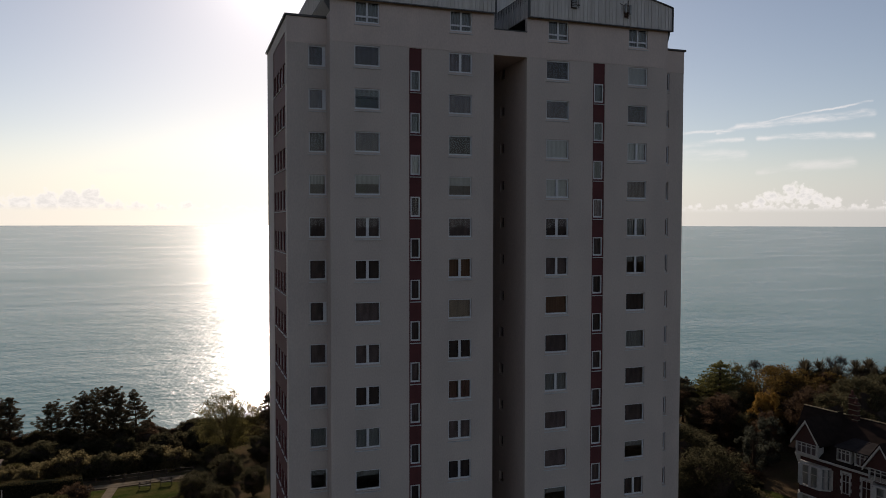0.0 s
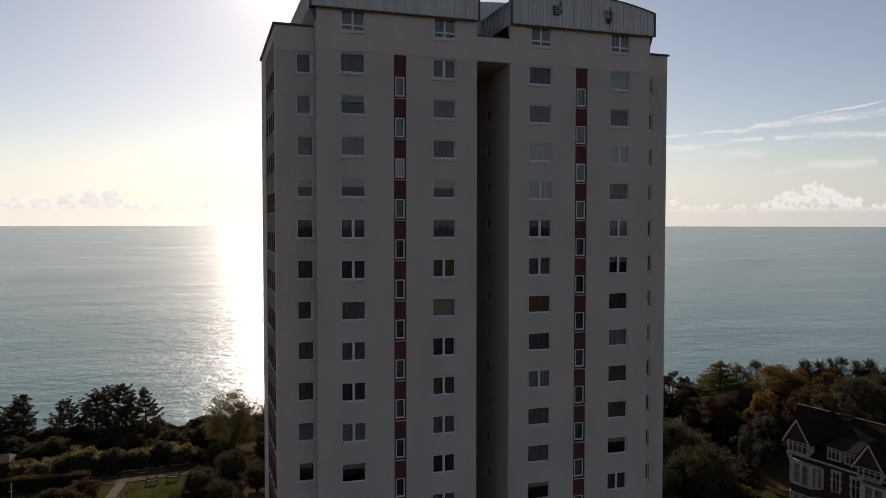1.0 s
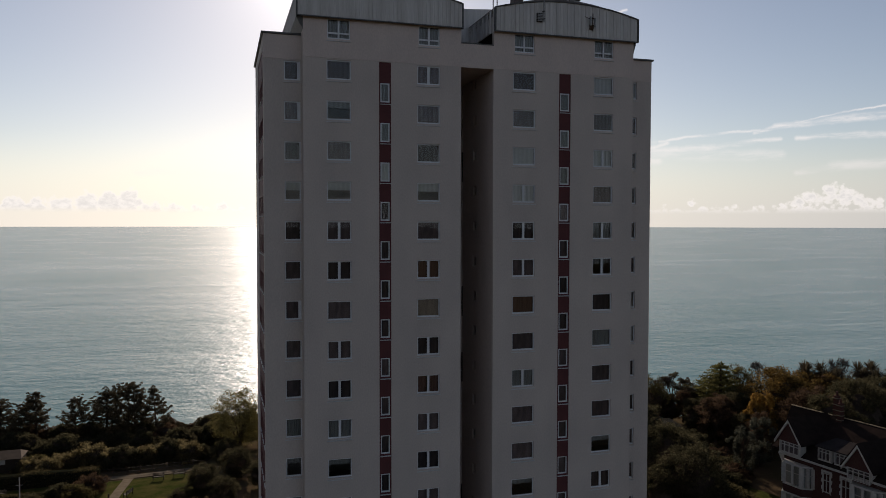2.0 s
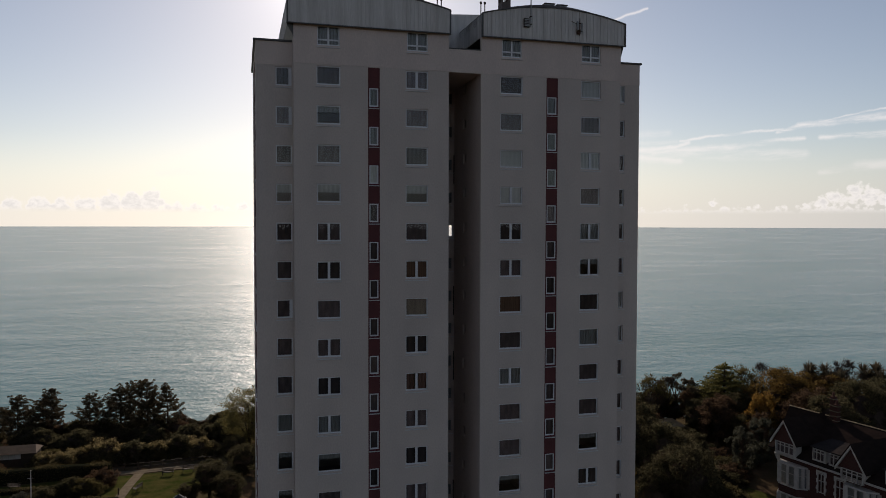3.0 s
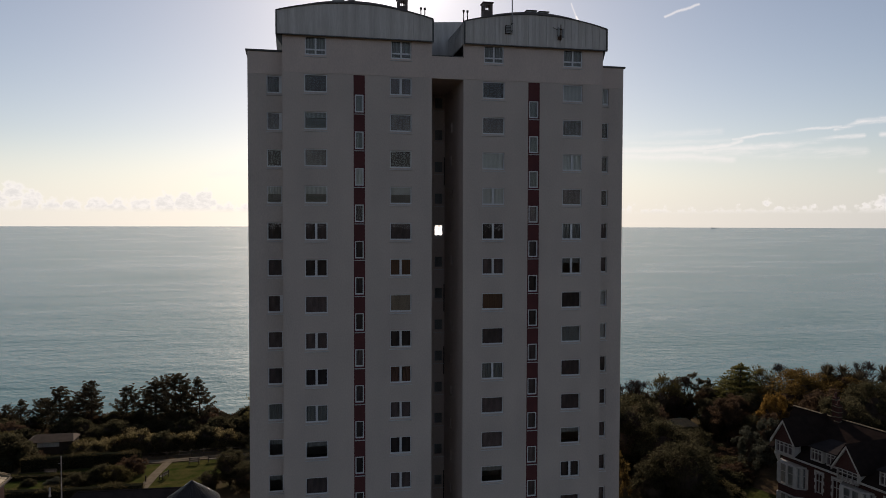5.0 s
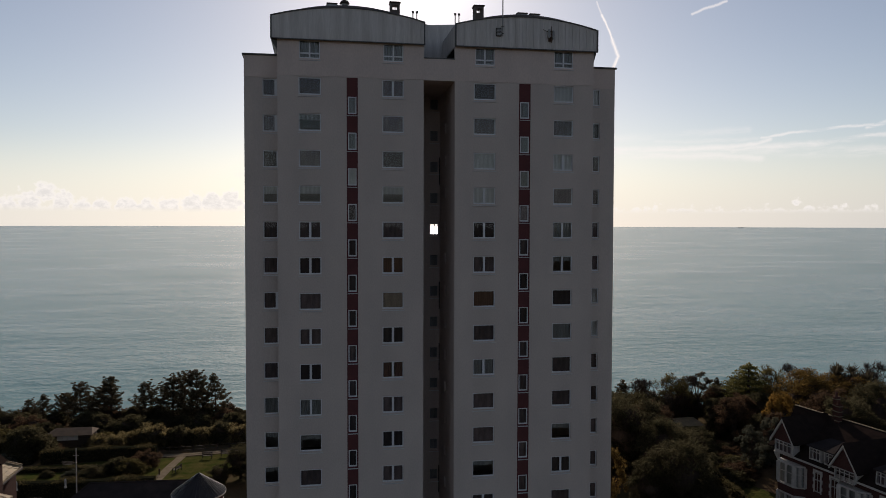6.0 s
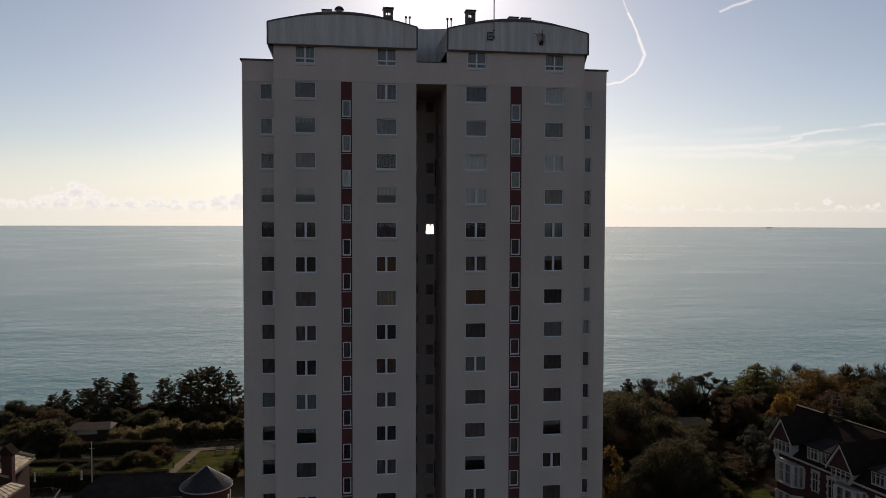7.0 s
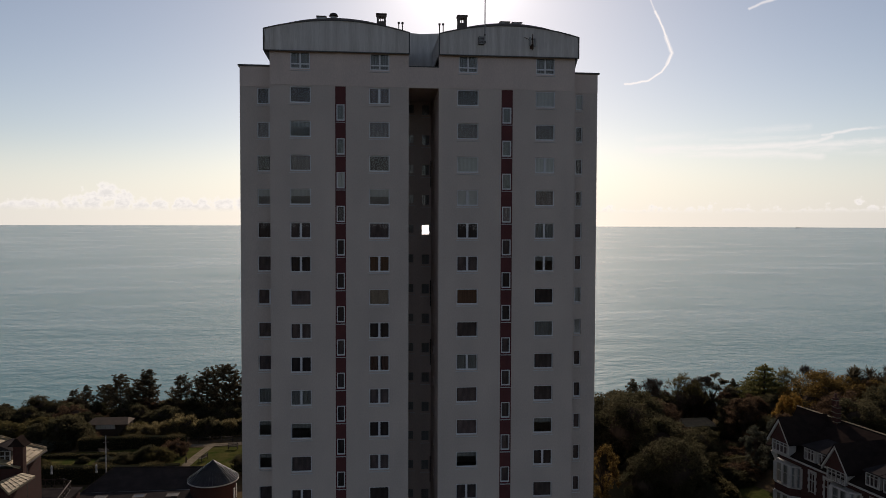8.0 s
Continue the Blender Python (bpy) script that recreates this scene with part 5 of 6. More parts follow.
bench(-29.7, 56.4, -115)
bench(-26.4, 63.5, 0)
bench(-23.6, 64.2, 0)
bench(-46.5, 62.5, 170)
post = group_at("bollard", pose(-31.9, 55.0, gz(-31.9, 55)), "short dark wooden bollard beside the path", "bollard")
bm = bmesh.new()
add_tube(bm, [(0, 0, 0), (0, 0, 0.9), (0, 0, 1.0)], [0.1, 0.1, 0.05], 10)
part("post", bm, M["timber"], post)

fence = group_at("garden_fence", pose(0, 0, 0), "low dark timber rail fence along the walk", "fence")
fx = np.arange(-37, -18, 1.9)
for i, x in enumerate(fx):
    z = gz(x, 69.3)
    box_part("post", (x - 0.06, 69.24, z - 0.1, x + 0.06, 69.36, z + 1.1), M["timber"], fence)
    if i + 1 < len(fx):
        for h in (0.45, 0.95):
            bm = bmesh.new()
            add_tube(bm, [(x, 69.22, z + h), (fx[i + 1], 69.22, gz(fx[i + 1], 69.3) + h)], 0.05, 5)
            part("rail", bm, M["timber"], fence)

SX, SY = -50.6, 78.0
shed = group_at("garden_shelter", pose(SX, SY, gz(SX, SY) + 0.6), "low brown-roofed garden shelter with white glazed front", "shelter")
bm = bmesh.new()
add_box(bm, -3.4, -1.2, -0.7, 3.4, 1.8, 1.75)
part("wall", bm, M["timber"], shed)
bm = bmesh.new()
vs = [bm.verts.new(v) for v in ((-3.9, -1.9, 1.7), (3.6, -1.9, 1.7), (3.6, 2.4, 1.7), (-3.9, 2.4, 1.7), (-2.8, 0.6, 2.45), (2.9, 0.6, 2.45))]
for f in ((0, 1, 5, 4), (1, 2, 5), (2, 3, 4, 5), (3, 0, 4), (0, 3, 2, 1)):
    bm.faces.new([vs[i] for i in f])
part("roof", bm, M["felt"], shed, "sunlit brown hipped roof")
for i in range(4):
    x = -2.2 + i * 0.85
    bm = bmesh.new()
    add_box(bm, x, -1.26, 0.75, x + 0.06, -1.2, 1.55)
    add_box(bm, x, -1.26, 1.5, x + 0.85, -1.2, 1.56)
    add_box(bm, x, -1.26, 0.75, x + 0.85, -1.2, 0.81)
    w = part("window", bm, M["white"], shed)
    bm = bmesh.new()
    bm.faces.new([bm.verts.new(v) for v in ((x, -1.22, 0.78), (x + 0.85, -1.22, 0.78), (x + 0.85, -1.22, 1.55), (x, -1.22, 1.55))])
    # pale opaque sheet imitates the brightness seen through the open front
    part("pane", bm, M["blind"], w, "pale glazing")
for x in (-46.85, -41.05):
    p = group_at("stone_pillar", pose(x, 43.7, gz(x, 43.7)), "slim pale stone garden pillar against the hedge", "pillar", "stone pillars")
    ph = -2.6 - gz(x, 43.7)
    # added plinth, near-black so that it sinks into the hedge's shade
    box_part("plinth", (-0.12, -0.12, -0.1, 0.12, 0.12, ph), M["shade"], p, "dark mossy plinth", 0.02)
    bm = bmesh.new()
    add_tube(bm, [(0, 0, ph), (0, 0, ph + 0.2), (0, 0, ph + 0.22), (0, 0, ph + 0.9), (0, 0, ph + 1.1), (0, 0, ph + 1.2)], [0.16, 0.15, 0.1, 0.13, 0.09, 0.03], 10)
    part("pillar", bm, M["white"], p)
bm = bmesh.new()
hut = group_at("garden_hut", pose(43.2, 42.0, gz(43, 42)), "low hut with a pale weathered roof among trees", "hut")
box_part("wall", (-2.0, -1.5, 0, 2.0, 1.5, 1.2), M["timber"], hut)
bm = bmesh.new()
add_prism(bm, [(-1.9, 1.2), (1.9, 1.45), (1.9, 1.57), (-1.9, 1.32)], "x", -2.4, 2.4)
part("roof", bm, M["paletile"], hut, "pale weathered tile roof")


# ---- trees and shrubs ----
rng = np.random.default_rng(7)


def leaf_quads(centres, radii, per, size, thin=1.0, shell=0.6):
    """Small leaf blades, scattered over ellipsoids."""
    n = len(centres) * per
    c, r = np.repeat(centres, per, 0), np.repeat(radii, per, 0)
    d = rng.normal(size=(n, 3))
    d /= np.linalg.norm(d, axis=1, keepdims=True)
    p = c + d * r * (shell + (1 - shell) * rng.random((n, 1))) * (0.85 + 0.35 * rng.random((n, 1)))
    a = rng.normal(size=(n, 3))
    a /= np.linalg.norm(a, axis=1, keepdims=True)
    b = np.cross(a, rng.normal(size=(n, 3)))
    b /= np.linalg.norm(b, axis=1, keepdims=True)
    s = 1.3 * size * (0.6 + 0.8 * rng.random((n, 1)))
    a, b = a * s, b * s * thin
    return np.stack([p - a, p + b, p + a], 1).reshape(-1, 3)


def blade_mesh(name, pts, material, corners=3):
    n = len(pts) // corners
    me = bpy.data.meshes.new(name)
    me.vertices.add(len(pts))
    me.vertices.foreach_set("co", pts.astype(np.float32).ravel())
    me.loops.add(n * corners)
    me.loops.foreach_set("vertex_index", np.arange(n * corners, dtype=np.int32))
    me.polygons.add(n)
    me.polygons.foreach_set("loop_start", np.arange(0, n * corners, corners, dtype=np.int32))
    me.update(calc_edges=True)
    me.materials.append(material)
    return me


def limb_mesh(name, limbs, cores=()):
    """Trunk and limbs; cores: middles and radii of solid blobs added inside to block light."""
    bm = bmesh.new()
    for at, r in cores:
        for v in bmesh.ops.create_icosphere(bm, subdivisions=2, radius=1.0)["verts"]:
            k = 1 + 0.22 * noise.noise(v.co * 2.1 + Vector(at))
            v.co = Vector([a + c * q * k for a, c, q in zip(at, v.co, r)])
    for pts, radii, sides in limbs:
        add_tube(bm, pts, radii, sides)
    me = bpy.data.meshes.new(name)
    bmesh.ops.recalc_face_normals(bm, faces=bm.faces)
    bm.to_mesh(me)
    bm.free()
    me.materials.append(M["bark"])
    return me


def tuft(at, e, flat, count, size, lift=0.0):
    """One needle tuft: short blades that stand out from its middle, fewer below."""
    d = rng.normal(size=(count, 3))
    d[:, 2] = np.abs(d[:, 2]) * 0.9 - 0.25
    d /= np.linalg.norm(d, axis=1, keepdims=True)
    p = np.asarray(at) + d * np.array([e, e, e * flat]) * (0.35 + 0.65 * rng.random((count, 1)))
    way = d + rng.normal(0, 0.45, (count, 3)) + np.array([0, 0, lift])
    way /= np.linalg.norm(way, axis=1, keepdims=True)
    side = np.cross(way, rng.normal(size=(count, 3)))
    side /= np.linalg.norm(side, axis=1, keepdims=True)
    s = size * (0.7 + 0.6 * rng.random((count, 1)))
    return np.stack([p - side * s * 0.42, p + side * s * 0.42, p + way * s * 1.5], 1).reshape(-1, 3)


def pine(height, reach, low=0.28, gaps=0.25, needle="needle", taper=0.45):
    """A windswept pine: a leaning trunk, uneven rising boughs, and separate needle tufts on their outer halves."""
    limbs, blades = [], []
    bend = rng.normal(0, 0.04, 2) * height
    trunk = [(bend[0] * f * f, bend[1] * f * f, height * f) for f in np.linspace(0, 0.97, 8)]
    limbs.append((trunk, np.linspace(0.25, 0.04, 8) * height / 10, 7))
    lean = rng.random() * 6.28
    f = low
    while f < 0.95:
        g = (f - low) / (1 - low)
        shape = max(0.0, 1 - g ** 2.4) ** taper * (0.62 + 0.38 * math.sin(math.pi * min(1, g + 0.3)))
        tier = 0.75 + 0.4 * rng.random()
        turn = rng.random() * 6.28
        for k in range(int(rng.integers(5, 8))):
            if rng.random() < gaps:
                continue
            ang = turn + k * 1.05 + rng.normal(0, 0.3)
            ln = reach * max(0.12, shape) * tier * (0.55 + 0.6 * rng.random()) * (1 + 0.3 * math.cos(ang - lean))
            base = np.array([bend[0] * f * f, bend[1] * f * f, height * f])
            tip = base + np.array([math.cos(ang) * ln, math.sin(ang) * ln, ln * (0.14 + 0.3 * rng.random() + 0.36 * g)])
            sag = -0.16 * ln
            mid = (base + tip) / 2 + np.array([0, 0, sag])
            limbs.append(([tuple(base), tuple(mid), tuple(tip)], (0.065 * height / 10, 0.045 * height / 10, 0.015), 4))
            for q in np.linspace(0.45, 1.02, max(2, int(ln / 0.5))):
                w = base + (tip - base) * q + np.array([0, 0, sag * math.sin(math.pi * min(q, 1))])
                for side in ((0,) if q > 0.85 else (-1, 1)):
                    o = np.array([-math.sin(ang), math.cos(ang), 0]) * side * (0.28 + 0.2 * ln * (1.05 - q)) + rng.normal(0, 0.12, 3)
                    e = (0.28 + 0.17 * rng.random()) * (1.1 - 0.25 * g)
                    blades.append(tuft(w + o + np.array([0, 0, 0.08]), e, 0.8, 56, 0.16, 0.7))
        f += 0.065 + 0.045 * rng.random()
    for z, e in ((0.9, 0.8), (0.94, 0.85), (0.98, 0.5)):
        blades.append(tuft((bend[0], bend[1], height * z), e, 0.9, 70, 0.17, 0.8))
    return limb_mesh("trunk", limbs), blade_mesh("crown", np.concatenate(blades), M[needle])


def tiered_conifer(height, reach, needle="tips"):
    """A broad cone of flat, upswept branch plates, one above the other."""
    limbs, blades = [([(0, 0, 0), (0.05, 0, height * 0.5), (0.1, 0.05, height * 0.98)], (0.03 * height, 0.02 * height, 0.006 * height), 7)], []
    for k, f in enumerate(np.linspace(0.1, 0.94, 11)):
        r = reach * (1 - f) ** 0.8 * (0.85 + 0.3 * rng.random()) + 0.25
        for j in range(10 if f < 0.7 else 7):
            ang = j * 6.283 / (10 if f < 0.7 else 7) + k * 0.7 + rng.normal(0, 0.15)
            ln = r * (0.75 + 0.35 * rng.random())
            base = np.array([0.08 * f, 0.04 * f, height * f])
            tip = base + np.array([math.cos(ang) * ln, math.sin(ang) * ln, 0.26 * ln])
            mid = (base + tip) / 2 + np.array([0, 0, -0.07 * ln])
            limbs.append(([tuple(base), tuple(mid), tuple(tip)], (0.05, 0.035, 0.012), 4))
            for q in np.linspace(0.25, 1.0, max(2, int(ln / 0.45))):
                w = base + (tip - base) * q + np.array([0, 0, -0.07 * ln * math.sin(math.pi * q)])
                wide = 0.3 + 0.25 * ln * (1 - q)
                for side in ((0,) if q > 0.9 else (-1, 1)):
                    blades.append(tuft(w + np.array([-math.sin(ang), math.cos(ang), 0]) * side * wide, 0.33 + 0.12 * rng.random(), 0.34, 36, 0.15, 0.3))
    blades.append(tuft((0.1, 0.05, height * 0.99), 0.3, 1.5, 60, 0.15, 1.0))
    return limb_mesh("trunk", limbs), blade_mesh("crown", np.concatenate(blades), M[needle])


def umbrella_pine(height, reach):
    """A bare forked trunk under a flat, broken dome of needle clumps."""
    fork = height * 0.42
    limbs, blades = [([(0, 0, 0), (0.1, 0, fork * 0.6), (0.05, 0.05, fork)], (0.022 * height, 0.018 * height, 0.016 * height), 7)], []
    for k in range(11):
        ang, out = k * 2.4 + rng.normal(0, 0.2), reach * (0.25 + 0.75 * ((k + 0.5) / 11) ** 0.5)
        tip = np.array([math.cos(ang) * out, math.sin(ang) * out, height * (0.97 - 0.3 * (out / reach) ** 2)])
        mid = np.array([tip[0] * 0.45, tip[1] * 0.45, fork + (tip[2] - fork) * 0.62])
        limbs.append(([(0.05, 0.05, fork), tuple(mid), tuple(tip)], (0.008 * height, 0.006 * height, 0.002 * height), 5))
        for _ in range(7):
            w = tip + rng.normal(0, 1, 3) * np.array([0.5, 0.5, 0.22]) - np.array([0, 0, 0.1])
            limbs.append(([tuple(mid + (tip - mid) * 0.6), tuple(w)], (0.025, 0.012), 3))
            blades.append(tuft(w, 0.42 + 0.15 * rng.random(), 0.6, 60, 0.15, 0.5))
    return limb_mesh("trunk", limbs), blade_mesh("crown", np.concatenate(blades), M["needle"])


def cabbage_palm(height, heads=5):
    """A forked trunk whose limbs each end in a burst of sword-shaped leaves."""
    limbs, blades = [([(0, 0, 0), (0.1, 0.05, height * 0.55)], (0.26, 0.2), 8)], []
    for k in range(heads):
        ang = k * 6.283 / heads + rng.random()
        out = 0.0 if k == 0 else 0.7 + 0.9 * rng.random()
        tip = np.array([math.cos(ang) * out, math.sin(ang) * out, height * (0.8 if k == 0 else 0.66 + 0.13 * rng.random())])
        limbs.append(([(0.1, 0.05, height * 0.54), (tip[0] * 0.7, tip[1] * 0.7, height * 0.6), tuple(tip)], (0.17, 0.14, 0.1), 6))
        for _ in range(150):
            a, up = rng.random() * 6.283, rng.uniform(-0.9, 1.35)
            way = np.array([math.cos(a) * math.cos(up), math.sin(a) * math.cos(up), math.sin(up)])
            side = np.cross(way, (0, 0, 1.0))
            side = side / (np.linalg.norm(side) + 1e-6) * 0.055
            ln = 0.85 + 0.5 * rng.random()
            mid = tip + way * ln * 0.55 + side
            end = tip + way * ln + np.array([0, 0, -0.22 * ln * math.cos(up)])
            blades += [tip, mid, end, mid - 2 * side]
    return limb_mesh("trunk", limbs), blade_mesh("crown", np.array(blades), M["needle"], 4)


def broadleaf(height, reach, leaf, dense=1.0, low=0.22, size=0.105, solid=True):
    limbs, cs, rs = [], [], []
    fork = height * (low + 0.08)
    limbs.append(([(0, 0, 0), (0.05, 0, fork * 0.5), (0.1, 0.05, fork)], (0.035 * height, 0.028 * height, 0.022 * height), 8))
    for k in range(9):
        ang, up = k * 2.4 + rng.random(), 0.35 + 0.6 * rng.random()
        tip = np.array([math.cos(ang) * reach * (1.05 - up * 0.7), math.sin(ang) * reach * (1.05 - up * 0.7), fork + (height - fork) * up])
        mid = np.array([tip[0] * 0.4, tip[1] * 0.4, fork + (tip[2] - fork) * 0.6])
        limbs.append(([(0.1, 0.05, fork * 0.95), tuple(mid), tuple(tip)], (0.014 * height, 0.009 * height, 0.003 * height), 5))
        for q in range(5):
            e = mid + (tip - mid) * rng.random()
            o = e + rng.normal(0, 0.22 * reach, 3)
            limbs.append(([tuple(e), tuple(o)], (0.004 * height, 0.0012 * height), 3))
    n = int(85 * dense)
    for k in range(n):
        d = rng.normal(size=3)
        d /= np.linalg.norm(d)
        s = (0.45 + 0.55 * rng.random() ** 0.5)
        wob = 0.82 + 0.3 * math.sin(3 * math.atan2(d[1], d[0]) + 2) * math.cos(2.3 * d[2])
        c = np.array([d[0] * reach * wob * s, d[1] * reach * wob * s, height * (1 + low) / 2 + d[2] * height * (1 - low) / 2 * s * (0.9 + 0.15 * wob)])
        cs.append(c)
        e = reach * (0.14 + 0.12 * rng.random())
        rs.append((e, e, e * 0.75))
    crown = blade_mesh("crown", leaf_quads(np.array(cs), np.array(rs), 130, size, 0.6, 0.35), M[leaf])
    # dense crowns get a hidden solid blob that keeps the sun out
    light_block = [((0, 0, height * (0.47 + 0.4 * low)), (reach * 0.58, reach * 0.58, height * (1 - low) * 0.34))] if dense > 1.5 and solid else []
    return limb_mesh("trunk", limbs, light_block), crown


def bare_tree(height, reach, leaf="russet"):
    limbs, tips = [], []

    def grow(p, way, ln, r, depth):
        q = p + way * ln
        mid = (p + q) / 2 + rng.normal(0, 0.05 * ln, 3)
        limbs.append(([tuple(p), tuple(mid), tuple(q)], (r, r * 0.8, r * 0.6), 5 if depth < 2 else 3))
        if depth >= 5:
            tips.append(q)
            return
        for _ in range(3 if depth else 5):
            w = way + rng.normal(0, 0.42, 3) + np.array([0, 0, 0.15])
            w *= np.array([reach / height * 2.1, reach / height * 2.1, 1.0])
            w /= np.linalg.norm(w)
            grow(q if depth else p + way * ln * (0.6 + 0.4 * rng.random()), w, ln * (0.62 + 0.2 * rng.random()), r * 0.58, depth + 1)

    grow(np.zeros(3), np.array([0.02, 0, 1.0]), height * 0.3, 0.018 * height, 0)
    tips = np.repeat(np.array(tips), 7, 0)
    n = len(tips)
    way = rng.normal(0, 0.5, (n, 3)) + np.array([0, 0, 0.9]) + tips * np.array([0.12, 0.12, 0])
    way /= np.linalg.norm(way, axis=1, keepdims=True)
    side = np.cross(way, rng.normal(size=(n, 3)))
    side /= np.linalg.norm(side, axis=1, keepdims=True)
    ln = 0.35 + 0.55 * rng.random((n, 1))
    twigs = np.stack([tips - side * 0.018, tips + side * 0.018, tips + way * ln], 1).reshape(-1, 3)
    crown = blade_mesh("crown", np.concatenate([twigs, leaf_quads(tips[::9], np.full((len(tips[::9]), 3), 0.35), 4, 0.05, 0.6, 0.2)]), M[leaf])
    return limb_mesh("trunk", limbs), crown


def shrub(height, reach, leaf, size=0.09):
    cs, rs = [], []
    for k in range(52):
        z, turn = (k + 0.5) / 52, k * 2.39996
        d = np.array([math.sqrt(1 - z * z) * math.cos(turn), math.sqrt(1 - z * z) * math.sin(turn), z]) + rng.normal(0, 0.09, 3)
        s = 0.6 + 0.35 * rng.random()
        cs.append((d[0] * reach * s, d[1] * reach * s, height * (0.12 + 0.75 * d[2] * s)))
        e = reach * (0.2 + 0.12 * rng.random())
        rs.append((e, e, e * 0.8))
    crown = blade_mesh("foliage", leaf_quads(np.array(cs), np.array(rs), 140, size, 0.6, 0.5), M[leaf])
    limbs = [([(0, 0, 0), (rng.normal(0, 0.3), rng.normal(0, 0.3), height * 0.6)], (0.09, 0.03), 5) for _ in range(5)]
    # the hidden blob blocks sunlight, so only the outer leaves are lit
    return limb_mesh("stem", limbs, [((0, 0, height * 0.34), (reach * 0.58, reach * 0.58, height * 0.38))]), crown


def tree_thing(kind, meshes, x, y, top, base_height, label, category, wide=1.0, names=("trunk", "crown"), group=""):
    """Stands a tree on the ground so that its tip reaches the height top."""
    z = gz(x, y) - 0.1
    s = max(0.2, (top - z) / base_height)
    ob = new(kind)
    ob.matrix_basis = Matrix.LocRotScale((x, y, z), Euler((0, 0, rng.random() * 6.28)), (s * wide, s * wide, s))
    for n, me in zip(names, meshes):
        new(n, me).parent = ob
    return tagged(ob, label, category, group)


PINES = [pine(11, 4.9, 0.16, 0.18), pine(11, 5.3, 0.1, 0.06), pine(11, 4.0, 0.14, 0.25, taper=0.8), pine(11, 4.8, 0.24, 0.2, taper=0.6)]
UMBRELLA = umbrella_pine(9, 3.4)
PALM = cabbage_palm(7.0, 9)
FIR = tiered_conifer(9, 4.3)
lab_pine = "dark green windswept pine on the cliff top"
for x, y, top, w, i in (
    (-62.9, 100, -2.6, 1.1, 2), (-55.6, 99, -0.5, 1.1, 0), (-50.3, 101, 0.0, 1.05, 3), (-43.6, 100, -1.2, 1.1, 0), (-38.2, 100, -0.1, 1.25, 1),
    (-33.2, 99, 1.5, 0.95, 1), (-29.5, 98, 0.8, 1.0, 2), (-52.6, 104, -2.4, 1.2, 3), (-59.5, 104, -3.4, 1.2, 1), (-66.5, 103, -4.4, 1.2, 0), (-25.6, 97, -6.6, 2.0, 2)):
    tree_thing("pine_tree", PINES[i], x, y, top, 11, lab_pine, "pine tree", w, group="cliff pines")
DARK = [broadleaf(9, 3.8, "leaf", 2.2, 0.1), broadleaf(9, 4.4, "leaf", 2.4, 0.06)]
OLIVE = [broadleaf(10, 5.4, "fading", 2.4, 0.02, 0.1, False), broadleaf(8, 3.6, "olive", 1.2, 0.12)]
RUSSET = [broadleaf(8, 3.8, "russet", 1.3, 0.1), broadleaf(8, 3.2, "russet", 1.1, 0.12)]
AUTUMN = [broadleaf(9, 4.2, "ochre", 2.8, 0.1), broadleaf(7, 3.0, "ochre", 0.5, 0.28), broadleaf(7, 2.8, "autumn", 1.8, 0.1)]
GREY = broadleaf(7, 2.9, "grey", 0.75, 0.08)
BARE = [bare_tree(9, 3.0, "twig"), bare_tree(9, 3.4, "olive")]
SHRUBS = {k: shrub(2.4, 1.7, k) for k in ("leaf", "olive", "russet", "grey", "rim")}
tree_thing("round_tree", DARK[0], -70.3, 95, -3.3, 9, "dark rounded tree beside the cliff pines", "tree", 1.3)
tree_thing("round_tree", DARK[1], -75.5, 90, -4.4, 9, "dark rounded tree beside the cliff pines", "tree", 1.5)
tree_thing("round_tree", DARK[0], -66.5, 93, -4.0, 9, "dark rounded tree beside the cliff pines", "tree", 1.5)
tree_thing("round_tree", DARK[1], -80.5, 88, -5.6, 9, "dark rounded tree beside the cliff pines", "tree", 1.5)
tree_thing("autumn_tree", OLIVE[0], -14.6, 80, 2.7, 10, "thinning yellow-green deciduous tree before the sea", "tree", 1.1)
tree_thing("pine_tree", PINES[2], -7.9, 80, 2.8, 11, lab_pine, "pine tree", 1.0, group="cliff pines")
tree_thing("evergreen_tree", DARK[0], -20.0, 50.5, 0.0, 9, "dense dark evergreen tree near the tower", "tree", 1.15)
tree_thing("evergreen_tree", DARK[1], -15.5, 60, -1.0, 9, "dense dark evergreen tree near the tower", "tree", 1.15)
tree_thing("evergreen_tree", DARK[0], -10, 70, -1.5, 9, "dense dark evergreen tree near the tower", "tree", 1.2)
for x, y, top, i in ((-17.5, 47, -0.8, 1), (-22.5, 47.5, -1.8, 0), (-12.5, 54, -1.2, 0), (-6.5, 62, -0.5, 1), (-17.0, 68.5, -2.0, 0), (-3, 72, -0.5, 1)):
    tree_thing("evergreen_tree", DARK[i], x, y, top, 9, "dense dark evergreen tree near the tower", "tree", 1.25)

